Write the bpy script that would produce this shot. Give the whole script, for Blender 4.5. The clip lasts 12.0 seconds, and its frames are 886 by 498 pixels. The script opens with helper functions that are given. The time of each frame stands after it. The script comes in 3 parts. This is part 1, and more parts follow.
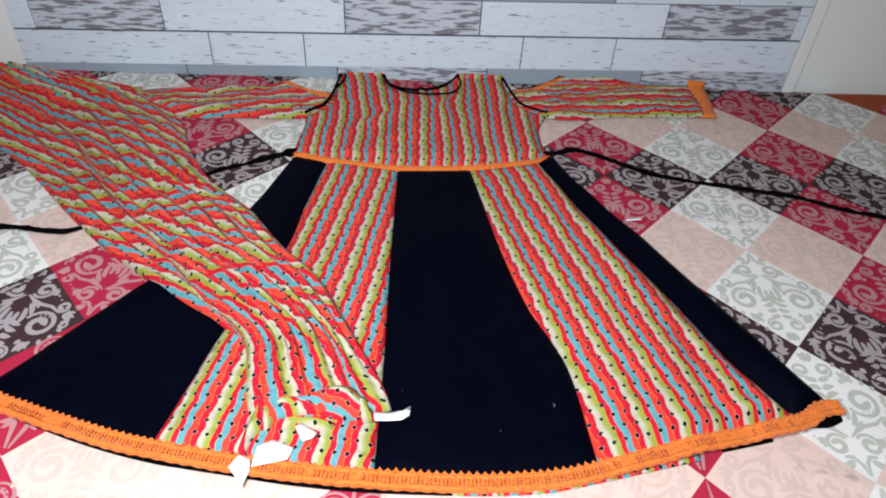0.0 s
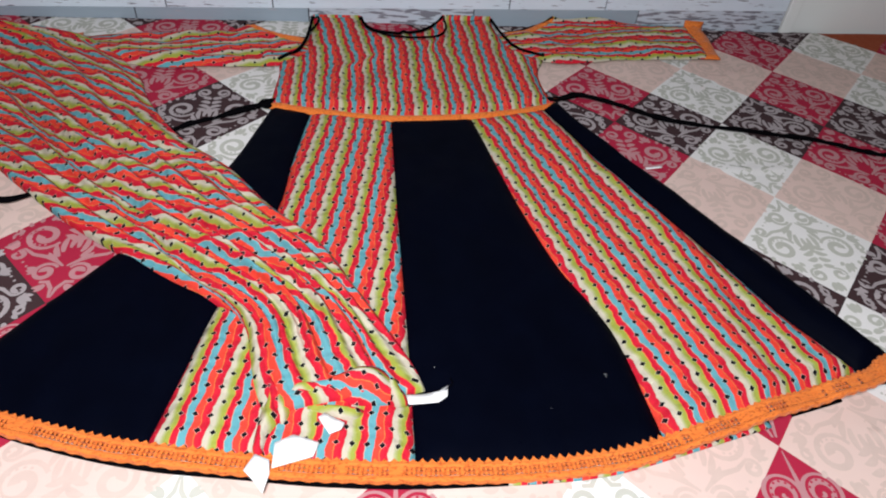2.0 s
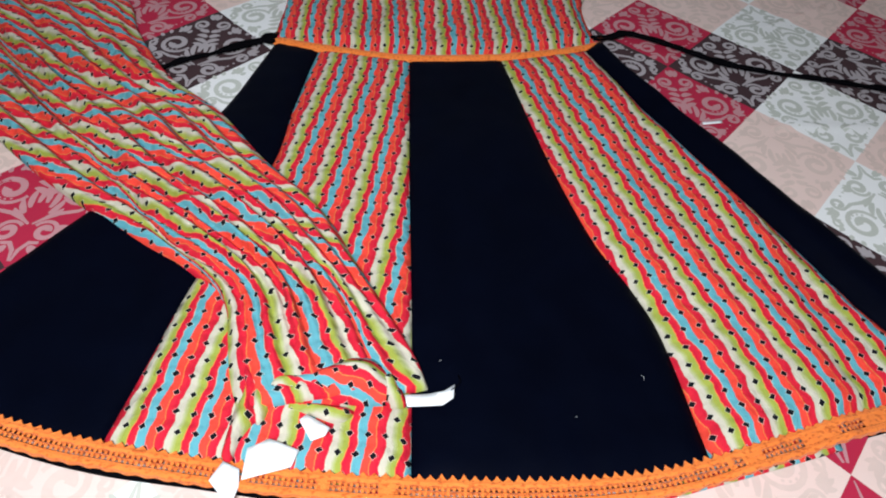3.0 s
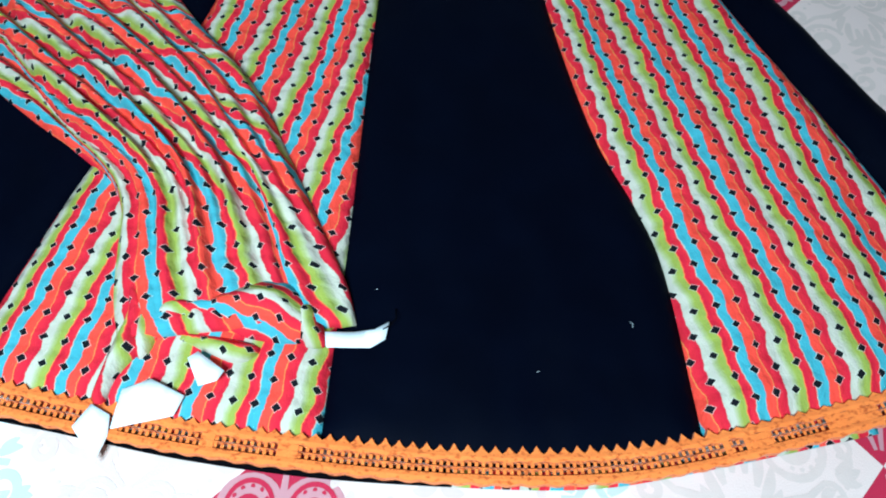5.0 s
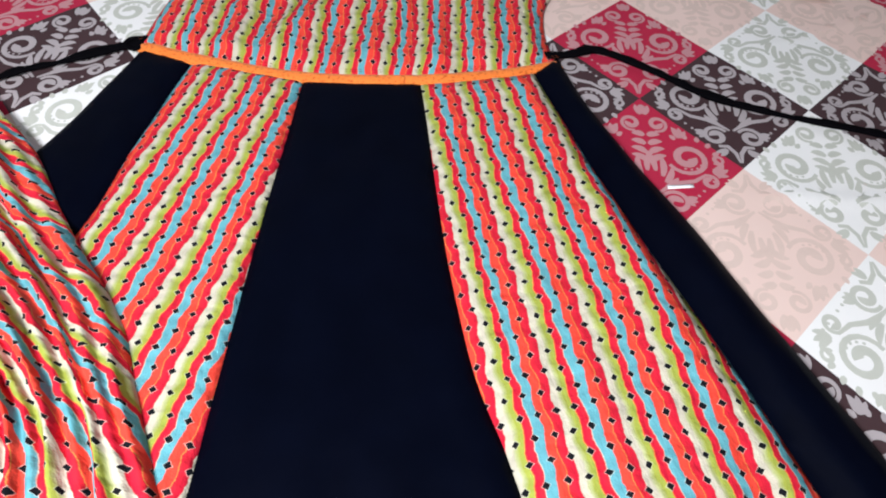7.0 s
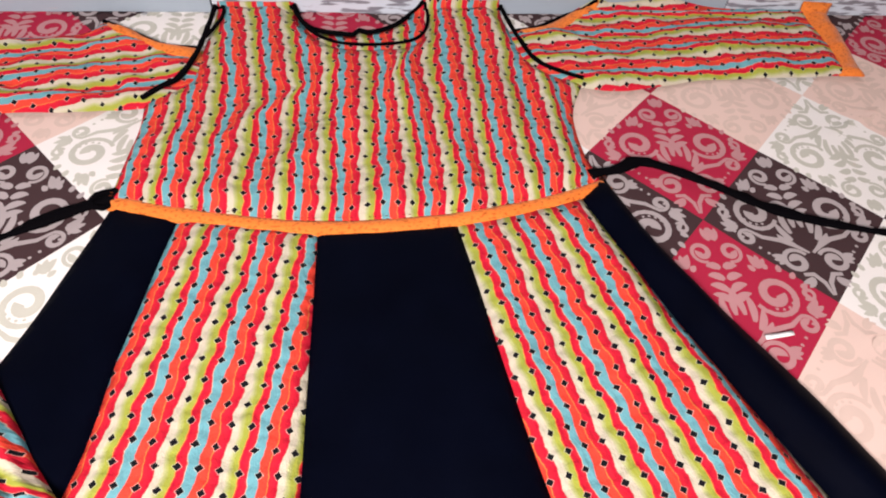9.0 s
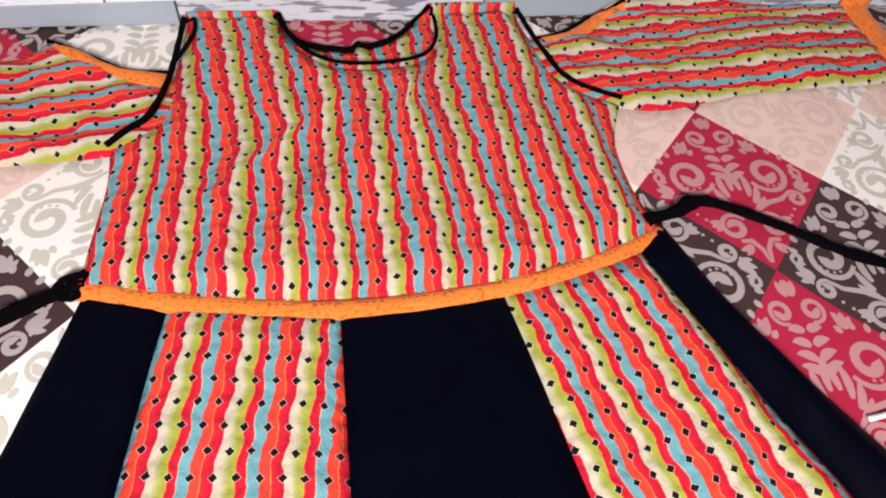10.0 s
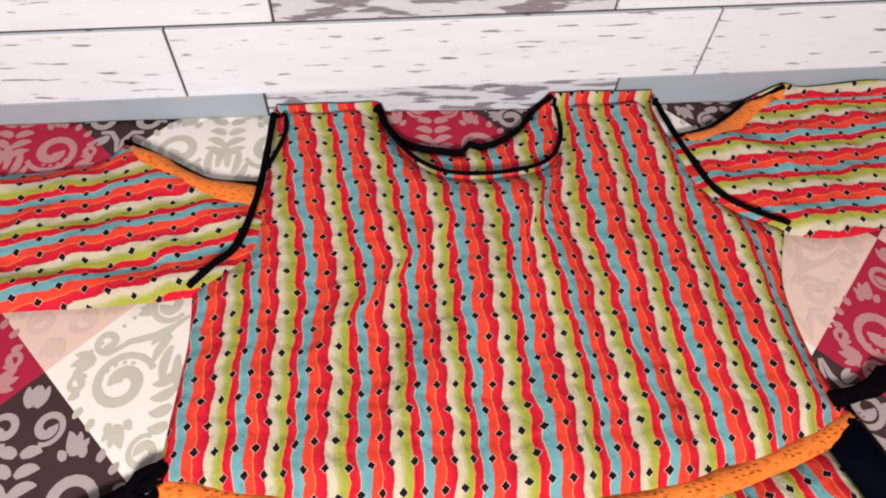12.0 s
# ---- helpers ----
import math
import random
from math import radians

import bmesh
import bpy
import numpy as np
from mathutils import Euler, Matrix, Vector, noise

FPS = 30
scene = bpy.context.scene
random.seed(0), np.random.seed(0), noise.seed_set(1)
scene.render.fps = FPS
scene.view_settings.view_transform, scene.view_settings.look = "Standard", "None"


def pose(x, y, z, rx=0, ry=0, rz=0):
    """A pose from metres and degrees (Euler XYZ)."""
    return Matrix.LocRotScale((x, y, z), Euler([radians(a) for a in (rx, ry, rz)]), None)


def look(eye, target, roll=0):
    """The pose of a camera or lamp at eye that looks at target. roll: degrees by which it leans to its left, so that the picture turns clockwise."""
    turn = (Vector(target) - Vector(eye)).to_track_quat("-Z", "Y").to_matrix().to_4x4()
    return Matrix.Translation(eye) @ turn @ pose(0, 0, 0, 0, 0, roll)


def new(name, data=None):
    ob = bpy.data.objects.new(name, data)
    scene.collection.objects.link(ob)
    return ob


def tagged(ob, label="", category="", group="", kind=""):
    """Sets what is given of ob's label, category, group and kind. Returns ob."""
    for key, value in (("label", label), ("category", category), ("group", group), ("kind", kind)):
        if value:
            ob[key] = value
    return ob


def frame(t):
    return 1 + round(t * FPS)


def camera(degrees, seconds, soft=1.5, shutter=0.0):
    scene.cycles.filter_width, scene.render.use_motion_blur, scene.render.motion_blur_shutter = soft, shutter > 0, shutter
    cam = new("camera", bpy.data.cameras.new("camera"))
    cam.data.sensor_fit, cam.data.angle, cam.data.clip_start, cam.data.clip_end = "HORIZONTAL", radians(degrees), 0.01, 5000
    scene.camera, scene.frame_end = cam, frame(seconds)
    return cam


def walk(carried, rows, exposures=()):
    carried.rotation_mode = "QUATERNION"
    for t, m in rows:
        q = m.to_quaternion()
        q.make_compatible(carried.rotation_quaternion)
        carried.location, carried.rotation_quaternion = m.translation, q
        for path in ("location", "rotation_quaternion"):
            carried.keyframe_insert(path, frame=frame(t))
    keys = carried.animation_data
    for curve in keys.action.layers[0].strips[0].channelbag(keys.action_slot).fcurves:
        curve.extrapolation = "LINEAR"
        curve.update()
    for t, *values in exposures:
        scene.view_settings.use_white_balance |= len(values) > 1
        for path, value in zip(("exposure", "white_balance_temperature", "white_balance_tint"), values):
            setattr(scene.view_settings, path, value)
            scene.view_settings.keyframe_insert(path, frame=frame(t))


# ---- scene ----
cam = camera(68.8, 12.0, soft=2.0)
EXPOSURES = [(0.0, 0.02, 6350, 11), (1.5, -0.02, 6400, 12), (2.0, -0.16, 6500, 14), (3.0, -0.10, 6100, 9), (3.5, -0.02, 5300, -4), (5.5, 0.0, 4850, -11), (6.0, 0.08, 5100, -5), (6.5, 0.52, 5850, 5), (7.0, 0.54, 6300, 12), (7.5, 0.52, 6800, 20), (9.5, 0.76, 7400, 24), (10.5, 0.72, 7400, 23), (11.0, 0.60, 7650, 22), (12.0, 0.66, 7800, 22)]
PATH = [
    (0, (-0.027, -1.432, 0.662), (0.076, 0.115, -0.601), 3.4),
    (0.5, (-0.027, -1.431, 0.66), (0.062, 0.106, -0.615), 3.1),
    (1, (-0.036, -1.426, 0.654), (0.079, 0.106, -0.627), 3.5),
    (1.5, (-0.06, -1.402, 0.629), (0.105, 0.079, -0.705), 4.1),
    (2, (-0.114, -1.346, 0.58), (0.149, 0.116, -0.759), 5.5),
    (2.5, (-0.131, -1.296, 0.55), (0.121, 0.104, -0.856), 6.1),
    (3, (-0.077, -1.241, 0.526), (0.077, 0.097, -0.953), 4.7),
    (3.5, (-0.01, -1.19, 0.482), (0.107, 0.066, -1.071), 5.8),
    (3.7, (0.004, -1.179, 0.474), (0.056, -0.216, -0.802), 4.80),
    (5.5, (0.005, -1.119, 0.439), (0.045, -0.127, -1.298), 4.2),
    (6, (0.012, -1.108, 0.451), (0.076, 0.053, -1.176), 6.5),
    (6.5, (0.084, -1.069, 0.453), (0.128, 0.131, -1.146), 6.3),
    (7, (0.108, -1.006, 0.485), (0.142, 0.222, -1.093), 4.1),
    (7.5, (0.066, -0.968, 0.505), (0.016, 0.323, -1.022), 1.5),
    (9.5, (-0.017, -0.736, 0.471), (0.281, 0.485, -1.085), 6.9),
    (10, (-0.052, -0.663, 0.46), (0.277, 0.488, -1.143), 8.2),
    (10.5, (-0.08, -0.628, 0.454), (0.255, 0.534, -1.138), 8.6),
    (11, (-0.099, -0.57, 0.453), (0.156, 0.665, -1.1), 6.1),
    (11.5, (-0.101, -0.536, 0.439), (0.176, 0.638, -1.157), 8.5),
    (12, (-0.090, -0.478, 0.462), (0.075, 0.648, -1.182), 4.0),
]
walk(cam, [(t, look(eye, target, roll)) for t, eye, target, roll in PATH], EXPOSURES)

# ---- world and lights ----
from mathutils import geometry

world = bpy.data.worlds.new("world")
scene.world = world
world.use_nodes = True
world.node_tree.nodes["Background"].inputs[0].default_value = (0.8, 0.88, 1.0, 1)
world.node_tree.nodes["Background"].inputs[1].default_value = 0.15

# one shaded lamp, added out of view behind the camera to brighten the near side
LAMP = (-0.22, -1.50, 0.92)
lamp_data = bpy.data.lights.new("added_fill_light", "AREA")
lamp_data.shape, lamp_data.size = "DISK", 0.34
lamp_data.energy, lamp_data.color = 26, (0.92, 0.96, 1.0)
lamp = new("added_fill_light", lamp_data)
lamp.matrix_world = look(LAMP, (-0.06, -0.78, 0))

# ---- materials ----


def shader(name, rough=0.8, sheen=0.0, spec=0.12):
    m = bpy.data.materials.new(name)
    m.use_nodes = True
    nt = m.node_tree
    b = nt.nodes["Principled BSDF"]
    b.inputs["Roughness"].default_value = rough
    b.inputs["Specular IOR Level"].default_value = spec
    b.inputs["Sheen Weight"].default_value = sheen
    return m, nt, b


def node(nt, kind, **sets):
    n = nt.nodes.new(kind)
    for k, v in sets.items():
        if k == "operation":
            n.operation = v
        elif k == "blend":
            n.data_type, n.blend_type = "RGBA", v
    return n


def math_node(nt, op, a, b=None, c=None):
    n = nt.nodes.new("ShaderNodeMath")
    n.operation = op
    for i, v in enumerate((a, b, c)):
        if v is None:
            continue
        if isinstance(v, (int, float)):
            n.inputs[i].default_value = v
        else:
            nt.links.new(v, n.inputs[i])
    return n.outputs[0]


def mix(nt, fac, a, b, blend="MIX"):
    n = nt.nodes.new("ShaderNodeMix")
    n.data_type, n.blend_type = "RGBA", blend
    for i, v in ((0, fac), (6, a), (7, b)):
        if isinstance(v, (int, float)):
            n.inputs[i].default_value = v
        elif isinstance(v, tuple):
            n.inputs[i].default_value = (*v, 1)
        else:
            nt.links.new(v, n.inputs[i])
    return n.outputs[2]


def noise_tex(nt, scale, detail=4.0, coord=None, stretch=None):
    n = nt.nodes.new("ShaderNodeTexNoise")
    n.inputs["Scale"].default_value, n.inputs["Detail"].default_value = scale, detail
    if coord is None:
        coord = nt.nodes.new("ShaderNodeTexCoord").outputs["Object"]
    if stretch:
        mp = nt.nodes.new("ShaderNodeMapping")
        mp.inputs["Scale"].default_value = stretch
        nt.links.new(coord, mp.inputs[0])
        coord = mp.outputs[0]
    nt.links.new(coord, n.inputs["Vector"])
    return n.outputs["Fac"]


def bump(nt, b, height, strength, distance):
    n = nt.nodes.new("ShaderNodeBump")
    n.inputs["Strength"].default_value, n.inputs["Distance"].default_value = strength, distance
    nt.links.new(height, n.inputs["Height"])
    nt.links.new(n.outputs[0], b.inputs["Normal"])


def ramp(nt, fac, stops, kind="LINEAR"):
    n = nt.nodes.new("ShaderNodeValToRGB")
    n.color_ramp.interpolation = kind
    els = n.color_ramp.elements
    while len(els) < len(stops):
        els.new(0.5)
    for e, (p, col) in zip(els, stops):
        e.position, e.color = p, (*col, 1) if len(col) == 3 else col
    nt.links.new(fac, n.inputs[0])
    return n.outputs[0]


def plain_cloth(name, col, col2, scale=30.0, rough=0.85, sheen=0.0, weave=900.0, depth=0.0004, strength=0.35, spec=0.12):
    m, nt, b = shader(name, rough, sheen, spec)
    f = noise_tex(nt, scale, 5)
    big = noise_tex(nt, scale / 6, 3)
    c = mix(nt, f, col, col2)
    c = mix(nt, 0.35, c, mix(nt, big, col2, col))
    nt.links.new(c, b.inputs["Base Color"])
    w = noise_tex(nt, weave, 2)
    both = math_node(nt, "ADD", w, math_node(nt, "MULTIPLY", big, 2.0))
    bump(nt, b, both, strength, depth)
    return m


# printed cloth: six stripes 7.5 mm wide with zigzag borders, black diamonds on the borders in staggered rows
PERIOD, ROW = 0.045, 0.0178


def striped_cloth():
    m, nt, b = shader("striped_cotton_print", 0.85, 0.0, 0.06)
    uv = nt.nodes.new("ShaderNodeUVMap")
    uv.uv_map = "cloth"
    sep = nt.nodes.new("ShaderNodeSeparateXYZ")
    # threads and crumples shift the print a little
    warps = []
    for scale, amount in ((330.0, 0.0014), (75.0, 0.0034), (22.0, 0.0048)):
        w = nt.nodes.new("ShaderNodeTexNoise")
        w.inputs["Scale"].default_value, w.inputs["Detail"].default_value = scale, 3
        nt.links.new(uv.outputs[0], w.inputs["Vector"])
        a = nt.nodes.new("ShaderNodeVectorMath")
        a.operation = "MULTIPLY_ADD"
        nt.links.new(w.outputs["Color"], a.inputs[0])
        a.inputs[1].default_value = (amount, amount, 0)
        a.inputs[2].default_value = (-amount / 2, -amount / 2, 0)
        warps.append(a.outputs[0])
    place = uv.outputs[0]
    for w in warps:
        a = nt.nodes.new("ShaderNodeVectorMath")
        a.operation = "ADD"
        nt.links.new(place, a.inputs[0])
        nt.links.new(w, a.inputs[1])
        place = a.outputs[0]
    nt.links.new(place, sep.inputs[0])
    u, v = sep.outputs[0], sep.outputs[1]
    M = lambda op, a, c=None, d=None: math_node(nt, op, a, c, d)
    half = PERIOD / 6
    # rows of diamonds
    r = M("DIVIDE", v, ROW)
    rowi = M("FLOOR", r)
    rf = M("ABSOLUTE", M("SUBTRACT", M("SUBTRACT", r, rowi), 0.5))
    odd = M("FLOORED_MODULO", rowi, 2.0)
    # borders swing to and fro with the rows
    tri = M("PINGPONG", r, 1.0)
    us = M("ADD", u, M("MULTIPLY", M("SUBTRACT", tri, 0.5), 0.0026))
    ub = M("SUBTRACT", u, M("MULTIPLY", odd, half))
    k = M("DIVIDE", ub, 2 * half)
    cf = M("SUBTRACT", k, M("ROUND", k))
    du = M("MULTIPLY", M("ABSOLUTE", cf), 2 * half)
    dv = M("MULTIPLY", rf, ROW)
    dia = M("ADD", du, dv)
    fr = M("FRACT", M("DIVIDE", us, PERIOD))
    white, lime, green = (0.52, 0.47, 0.36), (0.31, 0.34, 0.055), (0.38, 0.40, 0.17)
    crimson, red, cyan, orange, yellow = (0.52, 0.012, 0.034), (0.64, 0.022, 0.036), (0.115, 0.34, 0.385), (0.75, 0.058, 0.036), (0.66, 0.26, 0.06)
    s = 1 / 6
    col = ramp(nt, fr, [
        (0.0, crimson), (s * 0.02, crimson), (s * 0.10, white), (s * 0.68, white), (s * 1.02, green), (s * 1.38, lime), (s * 1.84, lime), (s * 1.90, yellow), (s * 1.96, orange), (s * 2.05, crimson),
        (s * 2.82, red), (s * 2.88, white), (s * 2.96, cyan), (s * 3.90, cyan), (s * 3.97, orange), (s * 4.88, orange), (s * 4.96, yellow),
        (s * 5.02, red), (1.0, crimson)])
    fade = noise_tex(nt, 45, 4, uv.outputs[0])
    col = mix(nt, 0.14, col, ramp(nt, fade, [(0.3, (0.40, 0.38, 0.36)), (0.7, (1, 1, 1))]), "MULTIPLY")
    ring = M("LESS_THAN", dia, 0.0038)
    spot = M("LESS_THAN", dia, 0.0032)
    col = mix(nt, M("MULTIPLY", ring, 0.4), col, (0.72, 0.68, 0.58))
    col = mix(nt, spot, col, (0.008, 0.008, 0.010))
    nt.links.new(col, b.inputs["Base Color"])
    w = nt.nodes.new("ShaderNodeTexNoise")
    w.inputs["Scale"].default_value = 700
    nt.links.new(uv.outputs[0], w.inputs["Vector"])
    crinkle = noise_tex(nt, 60, 4, uv.outputs[0], (1.5, 0.7, 1))
    ripple = M("SINE", M("ADD", M("MULTIPLY", r, 6.283), M("MULTIPLY", fade, 9.0)))
    height = M("ADD", M("MULTIPLY", w.outputs[0], 0.4), M("ADD", M("MULTIPLY", crinkle, 4.0), M("MULTIPLY", ripple, 0.35)))
    bump(nt, b, height, 0.9, 0.0011)
    return m


def planks_mat(name, base, dark, amount, size=34, grain=(0.5, 1.0, 3.0)):
    m, nt, b = shader(name, 0.62)
    info = nt.nodes.new("ShaderNodeObjectInfo")
    tc = nt.nodes.new("ShaderNodeTexCoord")
    shift = nt.nodes.new("ShaderNodeVectorMath")
    shift.operation = "ADD"
    sc = nt.nodes.new("ShaderNodeVectorMath")
    sc.operation = "SCALE"
    sc.inputs[0].default_value = (7.3, 3.1, 5.7)
    nt.links.new(info.outputs["Random"], sc.inputs["Scale"])
    nt.links.new(tc.outputs["Object"], shift.inputs[0])
    nt.links.new(sc.outputs[0], shift.inputs[1])
    p = shift.outputs[0]
    streak = noise_tex(nt, 14, 6, p, (1.0, 1.0, 5.5))
    peel = noise_tex(nt, size, 8, p, grain)
    fine = noise_tex(nt, 120, 4, p, (0.3, 1.0, 3.0))
    tone = mix(nt, streak, base, tuple(c * 0.86 for c in base))
    tone = mix(nt, math_node(nt, "MULTIPLY", info.outputs["Random"], 0.25), tone, tuple(c * 0.8 for c in base))
    mask = ramp(nt, peel, [(amount, (0, 0, 0)), (amount + 0.05, (1, 1, 1))])
    tone = mix(nt, mask, tone, mix(nt, fine, dark, tuple(min(1, c * 2.2) for c in dark)))
    nt.links.new(tone, b.inputs["Base Color"])
    bump(nt, b, math_node(nt, "SUBTRACT", fine, mask), 0.3, 0.0006)
    return m


def wall_paint(name, col):
    m, nt, b = shader(name, 0.6)
    f = noise_tex(nt, 3, 5)
    g = noise_tex(nt, 160, 3)
    nt.links.new(mix(nt, f, col, tuple(c * 0.92 for c in col)), b.inputs["Base Color"])
    bump(nt, b, g, 0.15, 0.0006)
    return m


def paper_mat():
    m, nt, b = shader("white_paper", 0.6)
    f = noise_tex(nt, 60, 4)
    nt.links.new(mix(nt, f, (0.86, 0.86, 0.85), (0.74, 0.74, 0.73)), b.inputs["Base Color"])
    bump(nt, b, f, 0.2, 0.0008)
    return m


STRIPE = striped_cloth()
BLACK = plain_cloth("navy_black_velvet", (0.0002, 0.0004, 0.0019), (0.0011, 0.0020, 0.0072), 26, 0.6, 0.0, 1200, 0.0004, 0.35, 0.02)
PIPING = plain_cloth("black_piping", (0.0010, 0.0009, 0.0014), (0.0028, 0.0024, 0.0034), 80, 0.85, spec=0.02)
def lace_cotton():
    m, nt, b = shader("orange_cotton_lace", 0.8, 0.1)
    f = noise_tex(nt, 120, 4)
    specks = noise_tex(nt, 330, 3, None, (0.8, 1.2, 1.0))
    big = noise_tex(nt, 16, 3)
    c = mix(nt, f, (0.84, 0.23, 0.040), (0.70, 0.13, 0.018))
    c = mix(nt, 0.35, c, mix(nt, big, (0.80, 0.30, 0.07), (0.66, 0.11, 0.012)))
    c = mix(nt, ramp(nt, specks, [(0.54, (0, 0, 0)), (0.66, (0.7, 0.7, 0.7))]), c, (0.34, 0.050, 0.007))
    nt.links.new(c, b.inputs["Base Color"])
    bump(nt, b, math_node(nt, "SUBTRACT", math_node(nt, "MULTIPLY", f, 0.5), specks), 0.6, 0.0012)
    return m


ORANGE = lace_cotton()
# orange thread with the shade of the lace slots put into its colour
SLOT = plain_cloth("shaded_thread", (0.16, 0.030, 0.006), (0.10, 0.018, 0.004), 80)
PAPER = paper_mat()
SHEET_COLOURS = {
    "wine": ((0.42, 0.021, 0.055), (0.35, 0.016, 0.043), (0.50, 0.24, 0.25)),
    "dark": ((0.062, 0.032, 0.034), (0.040, 0.022, 0.024), (0.40, 0.35, 0.35)),
    "white": ((0.78, 0.76, 0.73), (0.72, 0.70, 0.67), (0.53, 0.53, 0.46)),
    "beige": ((0.73, 0.55, 0.48), (0.65, 0.48, 0.42), (0.67, 0.51, 0.44)),
    # a dark diamond with the red-brown haze over it put into its colour
    "hazed": ((0.36, 0.08, 0.03), (0.30, 0.06, 0.025), (0.38, 0.09, 0.04)),
}
SHEET_MATS = {k: plain_cloth("sheet_" + k, a, c, 14, 0.9, 0.0, 900, 0.0006, 0.35) for k, (a, c, _) in SHEET_COLOURS.items()}
PRINT_MATS = {k: plain_cloth("print_" + k, c, tuple(x * 0.8 for x in c), 70, 0.9) for k, (_, _, c) in SHEET_COLOURS.items()}
WHITE_WALL = wall_paint("white_wall_paint", (0.84, 0.86, 0.83))
# darker than the back wall, so that the unseen surfaces bounce less light
CEIL = wall_paint("ceiling_paint", (0.6, 0.6, 0.58))
ROOM_WALL = wall_paint("room_wall_paint", (0.42, 0.43, 0.42))
PLANK_LIGHT = planks_mat("whitewashed_plank", (0.72, 0.81, 0.89), (0.12, 0.12, 0.14), 0.632, 95, (0.30, 1.0, 3.2))
PLANK_WORN = planks_mat("weathered_plank", (0.58, 0.64, 0.71), (0.13, 0.13, 0.15), 0.50, 75, (0.30, 1.0, 2.0))
PLANK_GREY = planks_mat("grey_plank", (0.34, 0.41, 0.47), (0.22, 0.23, 0.25), 0.64)
JOINT = wall_paint("dark_joint", (0.055, 0.055, 0.06))
FLOOR = wall_paint("floor_stone", (0.42, 0.40, 0.37))

# ---- mesh helpers ----


def mesh_object(name, verts, faces, mat, parent=None, uvs=None, smooth=True, label="", mats=None, slots=None):
    me = bpy.data.meshes.new(name)
    me.from_pydata([tuple(v) for v in verts], [], faces)
    for m in mats or [mat]:
        me.materials.append(m)
    if slots is not None:
        me.polygons.foreach_set("material_index", slots)
    if uvs is not None:
        layer = me.uv_layers.new(name="cloth")
        flat = np.empty(len(me.loops), dtype=np.int32)
        me.loops.foreach_get("vertex_index", flat)
        layer.data.foreach_set("uv", np.asarray(uvs, dtype=np.float32)[flat].ravel())
    if smooth:
        me.polygons.foreach_set("use_smooth", [True] * len(me.polygons))
    me.update()
    ob = new(name, me)
    if parent is not None:
        ob.parent = parent
    if label:
        tagged(ob, label)
    return ob


def part(name, bm, mat, parent, label=""):
    me = bpy.data.meshes.new(name)
    bm.to_mesh(me)
    bm.free()
    me.materials.append(mat)
    ob = new(name, me)
    ob.parent = parent
    return tagged(ob, label)


def box_bm(x0, x1, y0, y1, z0, z1, bevel=0.0):
    bm = bmesh.new()
    bmesh.ops.create_cube(bm, size=1.0, matrix=Matrix.LocRotScale(((x0 + x1) / 2, (y0 + y1) / 2, (z0 + z1) / 2), None, (x1 - x0, y1 - y0, z1 - z0)))
    if bevel:
        bmesh.ops.bevel(bm, geom=bm.edges[:], offset=bevel, segments=2, affect="EDGES", profile=0.6)
    return bm


def box(name, x0, x1, y0, y1, z0, z1, mat, bevel=0.0, parent=None):
    ob = part(name, box_bm(x0, x1, y0, y1, z0, z1, bevel), mat, parent)
    return ob


def smooth_line(pts, step=0.006, closed=False):
    """Points along a Catmull-Rom curve through pts."""
    p = [np.array(q, float) for q in pts]
    n = len(p)
    out = []
    for i in range(n if closed else n - 1):
        a, b = p[i], p[(i + 1) % n]
        before = p[(i - 1) % n] if closed or i > 0 else a
        after = p[(i + 2) % n] if closed or i + 2 < n else b
        k = max(1, int(np.linalg.norm(b - a) / step))
        for j in range(k):
            t = j / k
            out.append(0.5 * (2 * a + (b - before) * t + (2 * before - 5 * a + 4 * b - after) * t * t + (3 * a - before - 3 * b + after) * t**3))
    if not closed:
        out.append(p[-1])
    return np.array(out)


def outline(*runs, step=0.006):
    """A closed outline out of curves that meet in corners."""
    pts = []
    for run in runs:
        c = smooth_line(run, step)
        if pts and np.linalg.norm(c[0] - pts[-1]) < 1e-4:
            c = c[1:]
        pts.extend(c)
    if np.linalg.norm(pts[0] - pts[-1]) < 1e-4:
        pts.pop()
    return np.array(pts)


def inside(poly, q):
    x, y = q[:, 0], q[:, 1]
    hit = np.zeros(len(q), bool)
    for (x0, y0), (x1, y1) in zip(poly, np.roll(poly, -1, 0)):
        cross = (y0 > y) != (y1 > y)
        with np.errstate(divide="ignore", invalid="ignore"):
            at = (x1 - x0) * (y - y0) / (y1 - y0 + 1e-12) + x0
        hit ^= cross & (x < at)
    return hit


def edge_distance(poly, q):
    best = np.full(len(q), 9.0)
    for a, b in zip(poly, np.roll(poly, -1, 0)):
        d = b - a
        t = np.clip(((q - a) @ d) / (d @ d + 1e-12), 0, 1)
        best = np.minimum(best, np.linalg.norm(q - a - t[:, None] * d, axis=1))
    return best


def fbm(x, y, scale, seed=0.0):
    return noise.noise(Vector((x * scale, y * scale, seed))) + 0.5 * noise.noise(Vector((x * scale * 2.1, y * scale * 2.1, seed + 5)))


# creases of the sheet: start, end, height, breadth
CREASES = (((0.42, -0.548), (0.66, -0.520), 0.0042, 0.006), ((0.50, -0.30), (0.78, -0.12), 0.0035, 0.007), ((0.52, -0.76), (0.70, -0.98), 0.0040, 0.007),
           ((-0.62, -0.78), (-0.50, -0.62), 0.0030, 0.006), ((-0.30, -1.10), (0.05, -1.16), 0.0035, 0.007), ((0.40, -1.02), (0.62, -1.06), 0.0035, 0.006))


